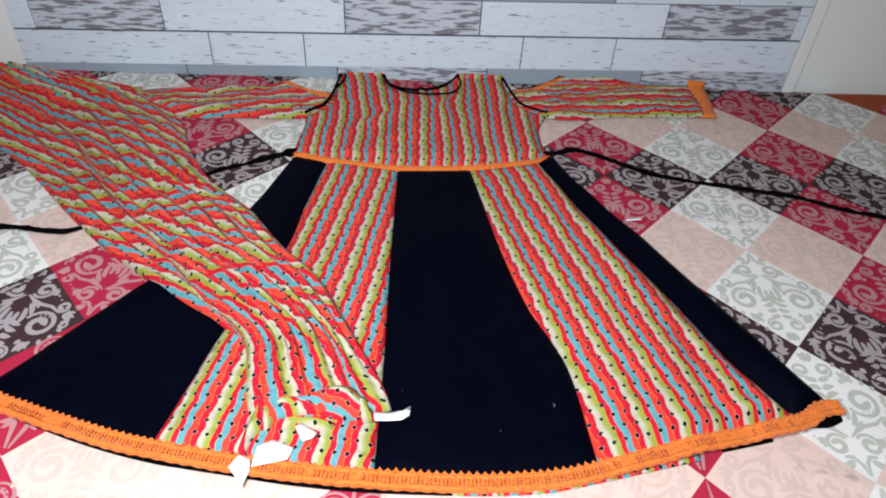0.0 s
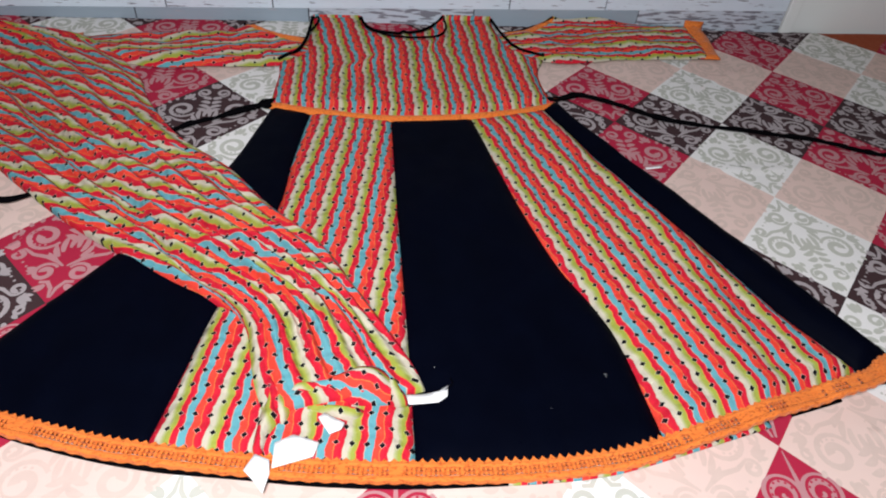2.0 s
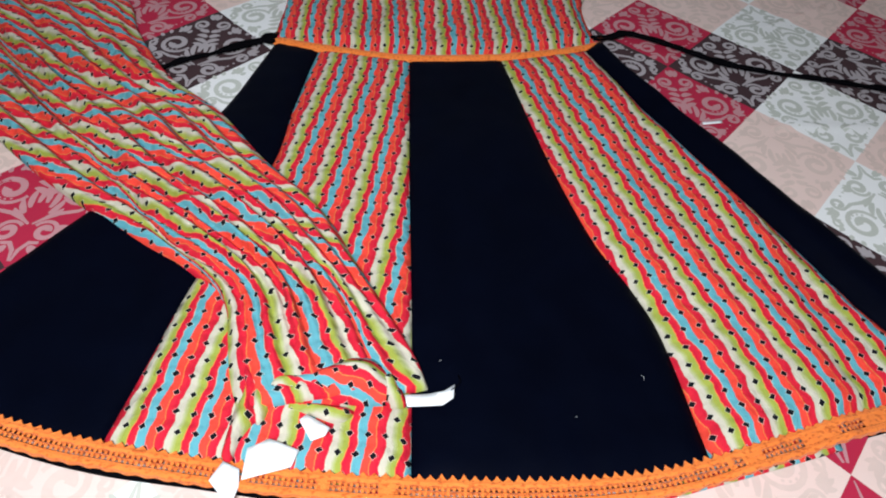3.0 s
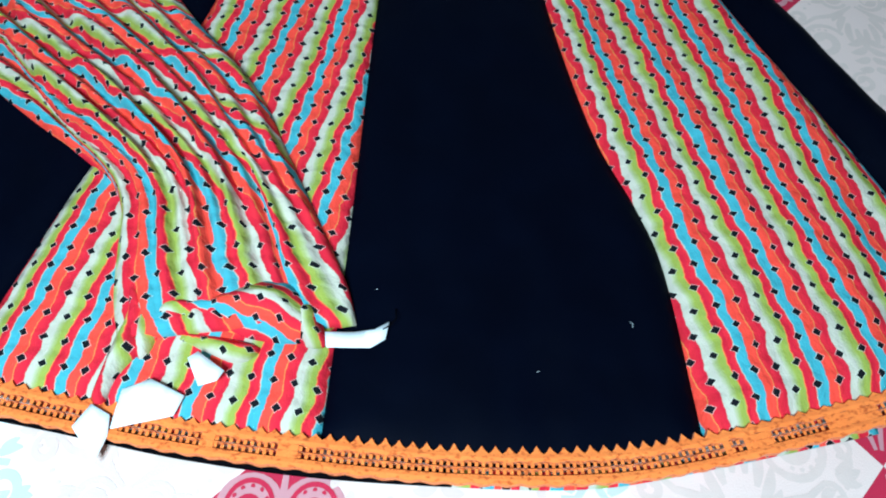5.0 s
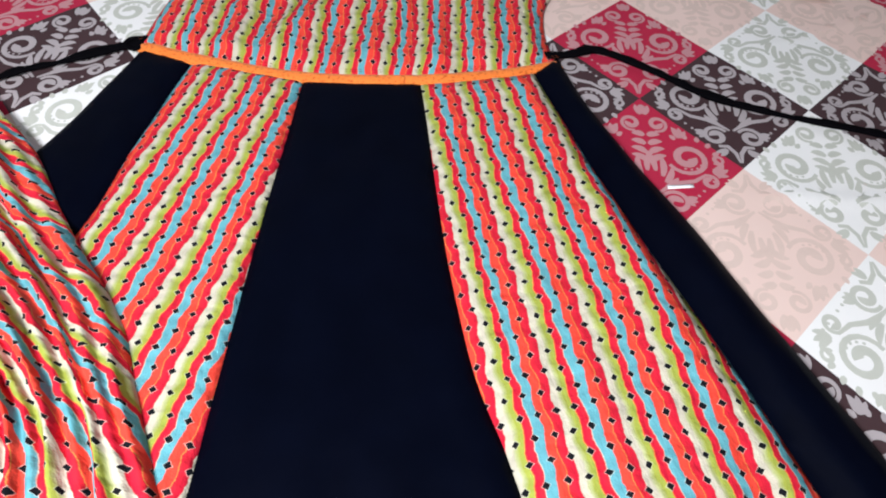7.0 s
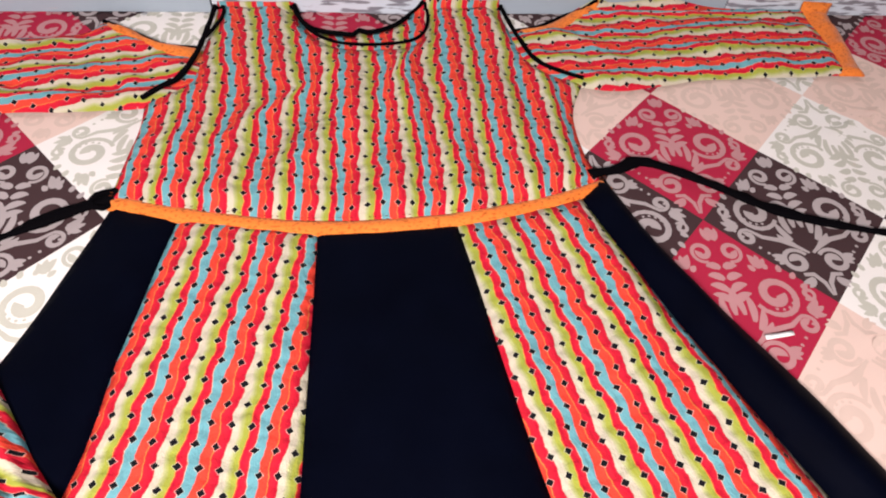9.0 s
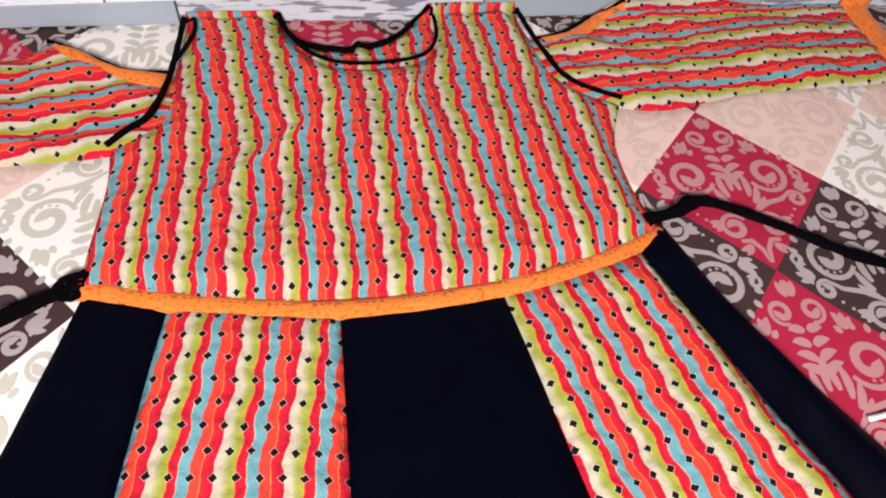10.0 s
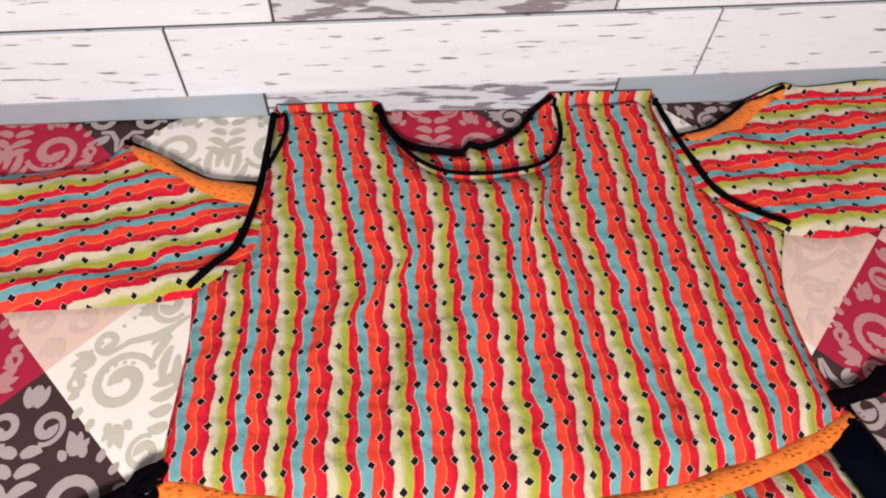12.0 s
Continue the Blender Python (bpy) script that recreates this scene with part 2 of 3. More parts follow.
def sheet_z(x, y):
    z = 0.0034 * fbm(x, y, 5.0, 2.0) - 0.002
    for (x0, y0), (x1, y1), high, wide in CREASES:
        dx, dy = x1 - x0, y1 - y0
        ln = math.hypot(dx, dy)
        t = ((x - x0) * dx + (y - y0) * dy) / ln / ln
        if -0.2 < t < 1.2:
            off = ((x - x0) * dy - (y - y0) * dx) / ln + 0.006 * math.sin(7 * t)
            z += high * math.exp(-((off / wide) ** 2)) * math.exp(-(((t - 0.5) / 0.38) ** 4))
    return z


WALL_Y, BEND = 0.012, 0.014


def lay(x, y, h):
    """A point of cloth laid on the sheet, which runs up the wall where it meets it."""
    y0 = WALL_Y - 0.003 - BEND
    if y <= y0:
        return (x, y, h + sheet_z(x, y) + 0.0015)
    arc = BEND * math.pi / 2
    a = min(1.0, (y - y0) / arc) * math.pi / 2
    rad = BEND - h
    py, pz = y0 + rad * math.sin(a), BEND - rad * math.cos(a)
    if y - y0 > arc:
        pz += y - y0 - arc
    return (x, min(py, WALL_Y - 0.0012), pz)


def cloth(name, poly, mat, parent, height, uv=None, grid=0.008, thick=0.0022, label="", rim=0.008, puff=0.003, even=False):
    """A piece of cloth with the given outline: it swells from its rim, has wrinkles by height(x, y), and a real edge."""
    lo, hi = poly.min(0), poly.max(0)
    gx, gy = np.meshgrid(np.arange(lo[0], hi[0], grid), np.arange(lo[1], hi[1], grid * 0.87))
    gx[1::2] += grid / 2
    q = np.stack([gx.ravel(), gy.ravel()], 1)
    q = q[inside(poly, q)]
    if len(q):
        q = q[edge_distance(poly, q) > grid * 0.45]
    allp = np.concatenate([poly, q]) if len(q) else poly
    n = len(poly)
    res = geometry.delaunay_2d_cdt([Vector(p) for p in allp], [(i, (i + 1) % n) for i in range(n)], [], 1, 1e-6)
    pts = np.array([tuple(v) for v in res[0]])
    tris = [tuple(f) for f in res[2]]
    d = edge_distance(poly, pts)
    verts, uvs = [], []
    for (x, y), e in zip(pts, d):
        swell = puff * (1 - math.exp(-e / rim))
        verts.append(lay(x, y, thick + swell + height(x, y) * (1.0 if even else min(1.0, 0.25 + e / 0.03))))
        uvs.append(uv(x, y) if uv else (x, y))
    count = {}
    for f in tris:
        for a, b in ((f[0], f[1]), (f[1], f[2]), (f[2], f[0])):
            count[(min(a, b), max(a, b))] = count.get((min(a, b), max(a, b)), []) + [(a, b)]
    low = {}
    faces = list(tris)
    for pair in count.values():
        if len(pair) == 1:
            a, b = pair[0]
            for i in (a, b):
                if i not in low:
                    low[i] = len(verts)
                    x, y = pts[i]
                    verts.append(lay(x, y, height(x, y) * (1.0 if even else 0.25)))
                    uvs.append(uvs[i])
            faces.append((b, a, low[a], low[b]))
    return mesh_object(name, verts, faces, mat, parent, uvs, label=label)


def tube(name, pts, radius, mat, parent, flat=1.0, label="", sides=8, lift=0.0, fuzz=0.0):
    """A piped edge or tie along points (x, y, h) of the laid cloth."""
    c = smooth_line(pts, 0.006)
    verts, faces = [], []
    n = len(c)
    for i, (x, y, h) in enumerate(c):
        d = c[min(i + 1, n - 1)] - c[max(i - 1, 0)]
        d = d[:2] / (np.linalg.norm(d[:2]) + 1e-9)
        nx, ny = -d[1], d[0]
        r = radius * (1 + fuzz * fbm(x, y, 40.0, 3.0))
        for k in range(sides):
            a = 2 * math.pi * k / sides
            verts.append(lay(x + nx * r * math.cos(a), y + ny * r * math.cos(a), h + lift + r * flat * (1 + math.sin(a))))
    for i in range(n - 1):
        for k in range(sides):
            a, b = i * sides + k, i * sides + (k + 1) % sides
            faces.append((a, b, b + sides, a + sides))
    faces.append(tuple(range(sides))[::-1])
    faces.append(tuple(range((n - 1) * sides, n * sides)))
    return mesh_object(name, verts, faces, mat, parent, label=label)


def thing(name, at, label, category, group=""):
    ob = new(name)
    ob.location = at
    ob.empty_display_size = 0.05
    return tagged(ob, label, category, group)


def child_fix(ob):
    """Meshes are written in world places: undo the empty's own place."""
    for c in ob.children:
        c.matrix_parent_inverse = Matrix.Translation(ob.location).inverted()


# ---- room ----
tagged(box("floor", -2.2, 2.2, -3.6, 0.3, -0.12, -0.012, FLOOR), "pale stone floor under the sheet", "floor", kind="structure")
# unseen walls and ceiling, added to close the room and hold down bounced light
tagged(box("wall_left", -2.3, -2.2, -3.6, 0.3, -0.12, 2.7, ROOM_WALL), "unseen grey wall added to close the room and limit bounce", "wall", kind="structure")
tagged(box("wall_right", 2.2, 2.3, -3.6, 0.3, -0.12, 2.7, ROOM_WALL), "unseen grey wall added to close the room and limit bounce", "wall", kind="structure")
tagged(box("wall_front", -2.2, 2.2, -3.7, -3.6, -0.12, 2.7, ROOM_WALL), "unseen grey wall added to close the room and limit bounce", "wall", kind="structure")
tagged(box("ceiling", -2.3, 2.3, -3.7, 0.3, 2.7, 2.8, CEIL), "unseen pale ceiling added to close the room and limit bounce", "ceiling", kind="structure")
wall_back = tagged(box("wall_back", -2.2, 2.2, WALL_Y + 0.006, 0.2, -0.12, 2.7, WHITE_WALL), "white wall with a panel of whitewashed plank cladding", "wall", kind="structure")
# dome and cord only house the added fill light; no such fitting is known
lamp_body = thing("fill_light_body", (LAMP[0], LAMP[1], 2.7), "dome and cord added around the unseen fill light", "lamp")


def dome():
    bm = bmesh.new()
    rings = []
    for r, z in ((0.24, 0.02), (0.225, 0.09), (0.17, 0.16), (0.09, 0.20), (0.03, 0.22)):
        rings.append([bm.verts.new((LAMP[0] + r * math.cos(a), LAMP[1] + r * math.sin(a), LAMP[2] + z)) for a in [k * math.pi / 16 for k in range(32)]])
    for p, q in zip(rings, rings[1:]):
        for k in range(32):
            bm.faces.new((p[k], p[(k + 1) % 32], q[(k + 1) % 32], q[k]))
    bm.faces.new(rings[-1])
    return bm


part("shade", dome(), CEIL, lamp_body)
box("cord", LAMP[0] - 0.004, LAMP[0] + 0.004, LAMP[1] - 0.004, LAMP[1] + 0.004, LAMP[2] + 0.22, 2.7, JOINT, 0, lamp_body)
child_fix(lamp_body)

# ---- patterned sheet: a lattice of diamonds ----
OX, OY = 0.5456, -0.3934
IX, IY, JX, JY = 0.2003, -0.0070, 0.0089, 0.2145


def lattice(i, j):
    return OX + IX * i + JX * j, OY + IY * i + JY * j


def tile_kind(i, j):
    if abs(i - round(i)) < 0.1:
        return "wine" if round(i) % 2 else "white"
    if round(j) % 2:
        return "beige"
    # far right by the wall, dark diamonds take the colour tinted by haze
    return "hazed" if i > 2.2 and j > 1 else "dark"


def tile_centres():
    for a in range(-9, 8):
        for b in range(-9, 4):
            yield a, b + 0.5
            yield a + 0.5, b


def spiral(cx, cy, r0, r1, start, turns, w0, w1, n=26):
    return [(cx + (r0 + (r1 - r0) * t) * math.cos(start + turns * 2 * math.pi * t), cy + (r0 + (r1 - r0) * t) * math.sin(start + turns * 2 * math.pi * t), w0 + (w1 - w0) * t) for t in [k / n for k in range(n + 1)]]


def leaf(x, y, ang, length, width, n=8, bendy=0.3):
    out = []
    for k in range(n + 1):
        t = k / n
        a = ang + bendy * t
        out.append((x + length * t * math.cos(a), y + length * t * math.sin(a), width * math.sin(math.pi * min(1, t * 0.9 + 0.1)) ** 0.8 + 0.004))
    return out


def scrolls():
    """One half of the printed scrollwork of a diamond, in half diagonals; the other half mirrors it."""
    s = [
        spiral(0.42, 0.10, 0.235, 0.045, -2.7, 1.45, 0.020, 0.050),
        spiral(0.20, -0.52, 0.15, 0.03, 2.6, -1.4, 0.018, 0.040),
        spiral(0.60, -0.22, 0.10, 0.03, 2.6, -1.25, 0.014, 0.032),
        spiral(0.15, 0.60, 0.12, 0.03, -1.9, 1.35, 0.014, 0.034),
        spiral(0.74, 0.10, 0.07, 0.02, -2.4, 1.2, 0.012, 0.026),
        [(0.01, -0.92, 0.010), (0.03, -0.78, 0.022), (0.10, -0.68, 0.024), (0.20, -0.68, 0.018)],
        [(0.02, -0.42, 0.012), (0.12, -0.34, 0.022), (0.26, -0.26, 0.026), (0.44, -0.22, 0.022), (0.58, -0.12, 0.014)],
    ]
    for ang, ln, far in ((1.52, 0.34, 0.26), (1.18, 0.30, 0.20), (0.80, 0.24, 0.14), (0.40, 0.20, 0.10)):
        s.append(leaf(0.03 + far * math.cos(ang), -0.36 + far * math.sin(ang), ang, ln, 0.030, 9, 0.35))
    for k in range(5):
        a = 0.25 + 0.42 * k
        s.append(leaf(0.42 + 0.29 * math.cos(a), 0.10 + 0.29 * math.sin(a), a, 0.085, 0.024, 6))
    for k in range(9):
        a = -1.9 + 0.42 * k
        s.append(leaf(0.42 + 0.145 * math.cos(a), 0.10 + 0.145 * math.sin(a), a, 0.026, 0.012, 3))
    # plume of broad leaves up the middle and sprigs in the corners
    for k in range(4):
        s.append(leaf(0.02, 0.02 + 0.13 * k, 1.15 - 0.12 * k, 0.20 - 0.02 * k, 0.034, 7, -0.6))
    for ang in (-0.9, -0.35, 0.2):
        s.append(leaf(0.66, -0.06, ang, 0.17, 0.030, 6, 0.5))
    for ang in (0.2, 0.75, 1.3):
        s.append(leaf(0.34, 0.42, ang, 0.15, 0.030, 6, 0.5))
    for ang in (-2.2, -1.7):
        s.append(leaf(0.12, -0.72, ang + 0.9, 0.14, 0.024, 6, 0.4))
    for ang in (1.35, 0.95):
        s.append(leaf(0.02, 0.74, ang, 0.16, 0.026))
    for ang in (-1.1, -0.6, -0.15):
        s.append(leaf(0.30, -0.46, ang, 0.13, 0.026))
    for k in range(6):
        s.append(leaf(0.44 + 0.065 * k, -0.43 + 0.068 * k, 0.8, 0.030, 0.013, 3))
    return s


def disc(cx, cy, r, n=12):
    """A filled round, as one stroke whose breadth swells and shrinks."""
    return [(cx, cy - r * math.cos(math.pi * k / n), r * math.sin(math.pi * k / n) + 0.001) for k in range(n + 1)]


def hearts():
    """A second print: a pair of pale lobes, as on the red diamonds near the hem."""
    s = [
        disc(0.205, 0.52, 0.195),
        disc(0.27, -0.10, 0.22),
        [(0.0, 0.95, 0.006), (0.01, 0.6, 0.014), (0.0, 0.3, 0.03), (0.0, 0.0, 0.02)],
        [(0.02, -0.9, 0.012), (0.08, -0.6, 0.03), (0.2, -0.42, 0.02)],
    ]
    for ang in (0.4, 0.0, -0.4):
        s.append(leaf(0.60, 0.0, ang, 0.24, 0.03))
    for ang in (-1.2, -0.7):
        s.append(leaf(0.08, -0.5, ang, 0.2, 0.03))
    return s


def heart_lines():
    """Crimson lines and beads inside the pale lobes."""
    s = [
        spiral(0.205, 0.52, 0.150, 0.150, -2.6, 1.0, 0.014, 0.014),
        spiral(0.205, 0.50, 0.085, 0.03, 0.0, 1.6, 0.014, 0.020),
        spiral(0.27, -0.10, 0.17, 0.05, 1.8, -1.5, 0.018, 0.03),
    ]
    for k in range(7):
        a = -0.6 + 0.55 * k
        s.append(leaf(0.205 + 0.108 * math.cos(a), 0.52 + 0.108 * math.sin(a), a, 0.022, 0.010, 4))
    return s


def build_sheet():
    ob = None
    kinds = list(SHEET_MATS)
    verts, faces, slots, seen = [], [], [], {}
    prints = {k: ([], []) for k in kinds + ["lines"]}
    designs = (scrolls(), hearts(), heart_lines())
    N = 14
    for i, j in tile_centres():
        cx, cy = lattice(i, j)
        if not (-1.72 < cx < 1.62 and -1.94 < cy < 0.17):
            continue
        kind = tile_kind(i, j)

        def at(a, b):
            return cx + (IX * a + JX * b) / 2, cy + (IY * a + JY * b) / 2

        index = {}
        for p in range(N + 1):
            for q in range(N + 1):
                a, b = (p - q) / N, (p + q) / N - 1
                x, y = at(a, b)
                x, y = max(-1.62, min(1.52, x)), max(-1.84, min(y, WALL_Y - 0.001))
                key = (round(x * 2000), round(y * 2000))
                if key not in seen:
                    seen[key] = len(verts)
                    verts.append((x, y, sheet_z(x, y)))
                index[p, q] = seen[key]
        for p in range(N):
            for q in range(N):
                f = (index[p, q], index[p + 1, q], index[p + 1, q + 1], index[p, q + 1])
                if len(set(f)) == 4:
                    faces.append(f)
                    slots.append(kinds.index(kind))
        near = kind == "wine" and j < -2
        flip = -1 if (round(2 * i) + round(2 * j)) % 4 == 1 and kind != "wine" else 1
        layers = [(designs[1], prints[kind], 0.0003), (designs[2], prints["lines"], 0.0006)] if near else [(designs[0], prints[kind], 0.0003)]
        for design, (pv, pf), up in layers:
            for stroke in design:
                for mirror in (1, -1):
                    start = len(pv)
                    n = len(stroke)
                    for k, (a, b, w) in enumerate(stroke):
                        a2, b2, _ = stroke[min(k + 1, n - 1)]
                        a1, b1, _ = stroke[max(k - 1, 0)]
                        dx, dy = a2 - a1, b2 - b1
                        ln = math.hypot(dx, dy) + 1e-9
                        for side in (1, -1):
                            x, y = at(mirror * (a - dy / ln * w * side * 1.1), flip * (b + dx / ln * w * side * 1.1))
                            x, y = max(-1.62, min(1.52, x)), max(-1.84, min(y, WALL_Y - 0.002))
                            pv.append((x, y, sheet_z(x, y) + up))
                    for k in range(n - 1):
                        f = (start + 2 * k, start + 2 * k + 1, start + 2 * k + 3, start + 2 * k + 2)
                        pf.append(f if mirror * flip > 0 else f[::-1])
    ob = mesh_object("patterned_sheet", verts, faces, None, slots=slots, mats=[SHEET_MATS[k] for k in kinds])
    tagged(ob, "cotton sheet printed with wine, black, white and beige damask diamonds", "sheet")
    for k, (pv, pf) in prints.items():
        if pv:
            mat = SHEET_MATS["wine"] if k == "lines" else PRINT_MATS[k]
            label = "crimson lines inside the printed hearts" if k == "lines" else "printed damask scrollwork on the " + k + " diamonds"
            tagged(mesh_object("printed_scrollwork", pv, pf, mat, ob, label=label), kind="stuff")
    return ob


sheet = build_sheet()

# ---- dress ----
dress = thing("dress", (0.0, -0.4, 0.0), "flared dress in striped print and black velvet with orange lace", "dress")

E0 = [(-0.250, -0.350), (-0.301, -0.520), (-0.350, -0.620), (-0.415, -0.715), (-0.473, -0.800), (-0.545, -0.905)]
E1 = [(-0.185, -0.368), (-0.196, -0.430), (-0.209, -0.520), (-0.223, -0.631), (-0.279, -0.810), (-0.300, -0.902), (-0.320, -0.992)]
E2 = [(-0.052, -0.392), (-0.057, -0.651), (-0.059, -0.872), (-0.063, -1.030)]
E3 = [(0.085, -0.388), (0.096, -0.460), (0.110, -0.560), (0.125, -0.655), (0.148, -0.760), (0.174, -0.832), (0.188, -0.890), (0.196, -1.022)]
E4 = [(0.220, -0.358), (0.240, -0.420), (0.268, -0.500), (0.307, -0.600), (0.348, -0.700), (0.387, -0.800), (0.416, -0.872), (0.457, -0.950)]
E5 = [(0.250, -0.325), (0.280, -0.420), (0.318, -0.500), (0.368, -0.600), (0.411, -0.700), (0.459, -0.800), (0.484, -0.862), (0.516, -0.932)]
HEM = [(-0.560, -0.913), (-0.503, -0.935), (-0.397, -0.973), (-0.321, -0.994), (-0.237, -1.010), (-0.152, -1.024), (-0.063, -1.033), (0.025, -1.038), (0.115, -1.036), (0.196, -1.024), (0.340, -0.988), (0.455, -0.962), (0.492, -0.942), (0.521, -0.938)]


def hem_between(a, b):
    return [a] + [p for p in HEM if a[0] + 0.01 < p[0] < b[0] - 0.01] + [b]


def stripes_along(p, q, fan=0.0, off=0.0, wave=0.0035, seed=1.0):
    """Cloth coordinates whose stripes run from p to q."""
    d = np.array(q, float) - np.array(p, float)
    d /= np.linalg.norm(d)

    def uv(x, y):
        rx, ry = x - p[0], y - p[1]
        along = rx * d[0] + ry * d[1]
        across = -(rx * d[1] - ry * d[0])
        across = across / (1 + fan * along)
        w = wave * fbm(x, y, 7.0, seed) + wave * 0.25 * fbm(x, y, 30.0, seed + 3)
        return (across + w + off, -along)

    return uv


def skirt_h(x, y):
    side = min(1.0, max(0.0, (x - 0.14) / 0.16))
    crease = 0.004 * math.exp(-((x - 0.262 - 0.30 * (y + 0.85) * -1) / 0.009) ** 2) * math.exp(-((y + 0.80) / 0.10) ** 2)
    return 0.004 + 0.015 * side + crease + 0.0048 * fbm(x * 2.2, y * 0.55, 7.0, 11.0) + 0.0012 * fbm(x, y, 24.0, 4.0) + 0.0026 * side * fbm((x + 0.42 * y) * 3.2, y * 0.45, 12.0, 61.0)


def panel(name, left, right, mat, label, uv=None):
    a, b = left[-1], right[-1]
    poly = outline(left, hem_between(a, b), right[::-1], [right[0], left[0]])
    return cloth(name, poly, mat, dress, skirt_h, uv, label=label, puff=0.0035, rim=0.006)


# the back layer, which peeps out below the hem
back_line = smooth_line([(x, y - 0.0155 - 0.006 * fbm(x, 0.0, 13.0, 2.0)) for x, y in HEM], 0.01)
left_back = [tuple(p) for p in back_line if -0.50 < p[0] < 0.03]
right_back = [tuple(p) for p in back_line if 0.02 < p[0] < 0.33]
end_back = [(p[0], p[1] + 0.005) for p in back_line if 0.35 < p[0] < 0.43]
for name, run, mat, label in (("back_hem", left_back, PIPING, "black back layer of the hem"), ("back_hem", right_back, STRIPE, "striped back layer of the hem"), ("back_hem", end_back, PIPING, "black back layer of the hem")):
    upper = [(x, y + 0.011) for x, y in run]
    uv = stripes_along((0.3, -0.5), (0.38, -1.0)) if mat is STRIPE else None
    cloth(name, outline(run, [run[-1], upper[-1]], upper[::-1], [upper[0], run[0]], step=0.01), mat, dress, lambda x, y: 0.001 + 0.0015 * fbm(x, y, 30.0, 9.0), uv, puff=0.001, label=label)

cloth("back_hem", outline([(0.470, -0.962), (0.500, -0.962), (0.522, -0.953)], [(0.522, -0.953), (0.524, -0.942)], [(0.524, -0.942), (0.490, -0.950)], [(0.490, -0.950), (0.470, -0.962)]), PIPING, dress, lambda x, y: 0.002, puff=0.001, label="black back layer of the hem")

panel("skirt_panel", E0, E1, BLACK, "plain black velvet panel")
panel("skirt_panel", E1, E2, STRIPE, "striped print panel", stripes_along((-0.12, -0.38), (-0.22, -1.0), 0.0, 0.003, 0.0025, 1.0))
panel("skirt_panel", E2, E3, BLACK, "plain black velvet panel")
panel("skirt_panel", E3, E4, STRIPE, "striped print panel", stripes_along((0.150, -0.38), (0.285, -1.0), 0.0, 0.0275, 0.0035, 2.0))
panel("skirt_panel", E4, E5, BLACK, "plain black velvet panel")


# orange lace along the hem: rails, small square openings and a toothed upper edge
def lace():
    mid = smooth_line(HEM, 0.007)
    # even steps
    seg = np.r_[0, np.cumsum(np.linalg.norm(np.diff(mid, axis=0), axis=1))]
    s = np.arange(0, seg[-1], 0.0023)
    line = np.stack([np.interp(s, seg, mid[:, 0]), np.interp(s, seg, mid[:, 1])], 1)
    tan = np.gradient(line, axis=0)
    tan /= np.linalg.norm(tan, axis=1)[:, None]
    nor = np.stack([-tan[:, 1], tan[:, 0]], 1)
    verts, faces = [], []

    def put(i, f, up):
        x, y = line[i] + nor[i] * f
        verts.append(lay(x, y, skirt_h(x, y) * 0.6 + 0.006 + up))
        return len(verts) - 1

    rails = [(-0.013, -0.0062), (-0.0032, -0.0018), (0.0012, 0.0074)]
    n = len(line)
    for a, b in rails:
        rows = []
        for i in range(n):
            wob = 0.0006 * math.sin(i * 0.9)
            rows.append([put(i, a + wob, -0.004), put(i, a + 0.0006 + wob, 0.0014), put(i, (a + b) / 2, 0.0022), put(i, b - 0.0006, 0.0014), put(i, b, -0.004)])
        for p, q in zip(rows, rows[1:]):
            for k in range(4):
                faces.append((p[k], q[k], q[k + 1], p[k + 1]))
    for i in range(0, n - 2, 2):
        # cross bars, and cloth instead of openings on the printed panels
        x = line[i][0]
        solid = x > 0.44 or not (-0.07 < x < 0.20) and fbm(x, 0, 26.0, 8.0) > (0.30 if x < -0.07 else 0.0)
        j = i + (2 if solid else 1)
        for a, b in ((-0.0062, -0.0032), (-0.0018, 0.0012)):
            up = 0.0019 if solid else 0.0010
            g = 0.0006 if solid else 0.0
            faces.append((put(i, a - g, up), put(j, a - g, up), put(j, b + g, up), put(i, b + g, up)))
    for i in range(0, n - 5, 4):
        # blunt teeth
        x = line[i][0]
        t = (0.0028 if x < -0.07 else 0.0044 if x < 0.2 else 0.0018) + 0.0014 * fbm(x, 1, 60.0, 2.0)
        top = [put(i, 0.0068, 0.0012), put(i + 4, 0.0068, 0.0012), put(i + 3, 0.0074 + 0.30 * t, 0.0010), put(i + 2, 0.0076 + t, 0.0008), put(i + 1, 0.0074 + 0.25 * t, 0.0010)]
        faces.append(tuple(top))
        low = [put(i, 0.0068, -0.004), put(i + 4, 0.0068, -0.004), put(i + 3, 0.0074 + 0.30 * t, -0.004), put(i + 2, 0.0076 + t, -0.004), put(i + 1, 0.0074 + 0.25 * t, -0.004)]
        for k in range(1, 5):
            a, b = k, (k + 1) % 5
            faces.append((top[a], low[a], low[b], top[b]))
    return mesh_object("hem_lace", verts, faces, ORANGE, dress, smooth=False, label="orange cotton lace with a toothed edge")


lace()


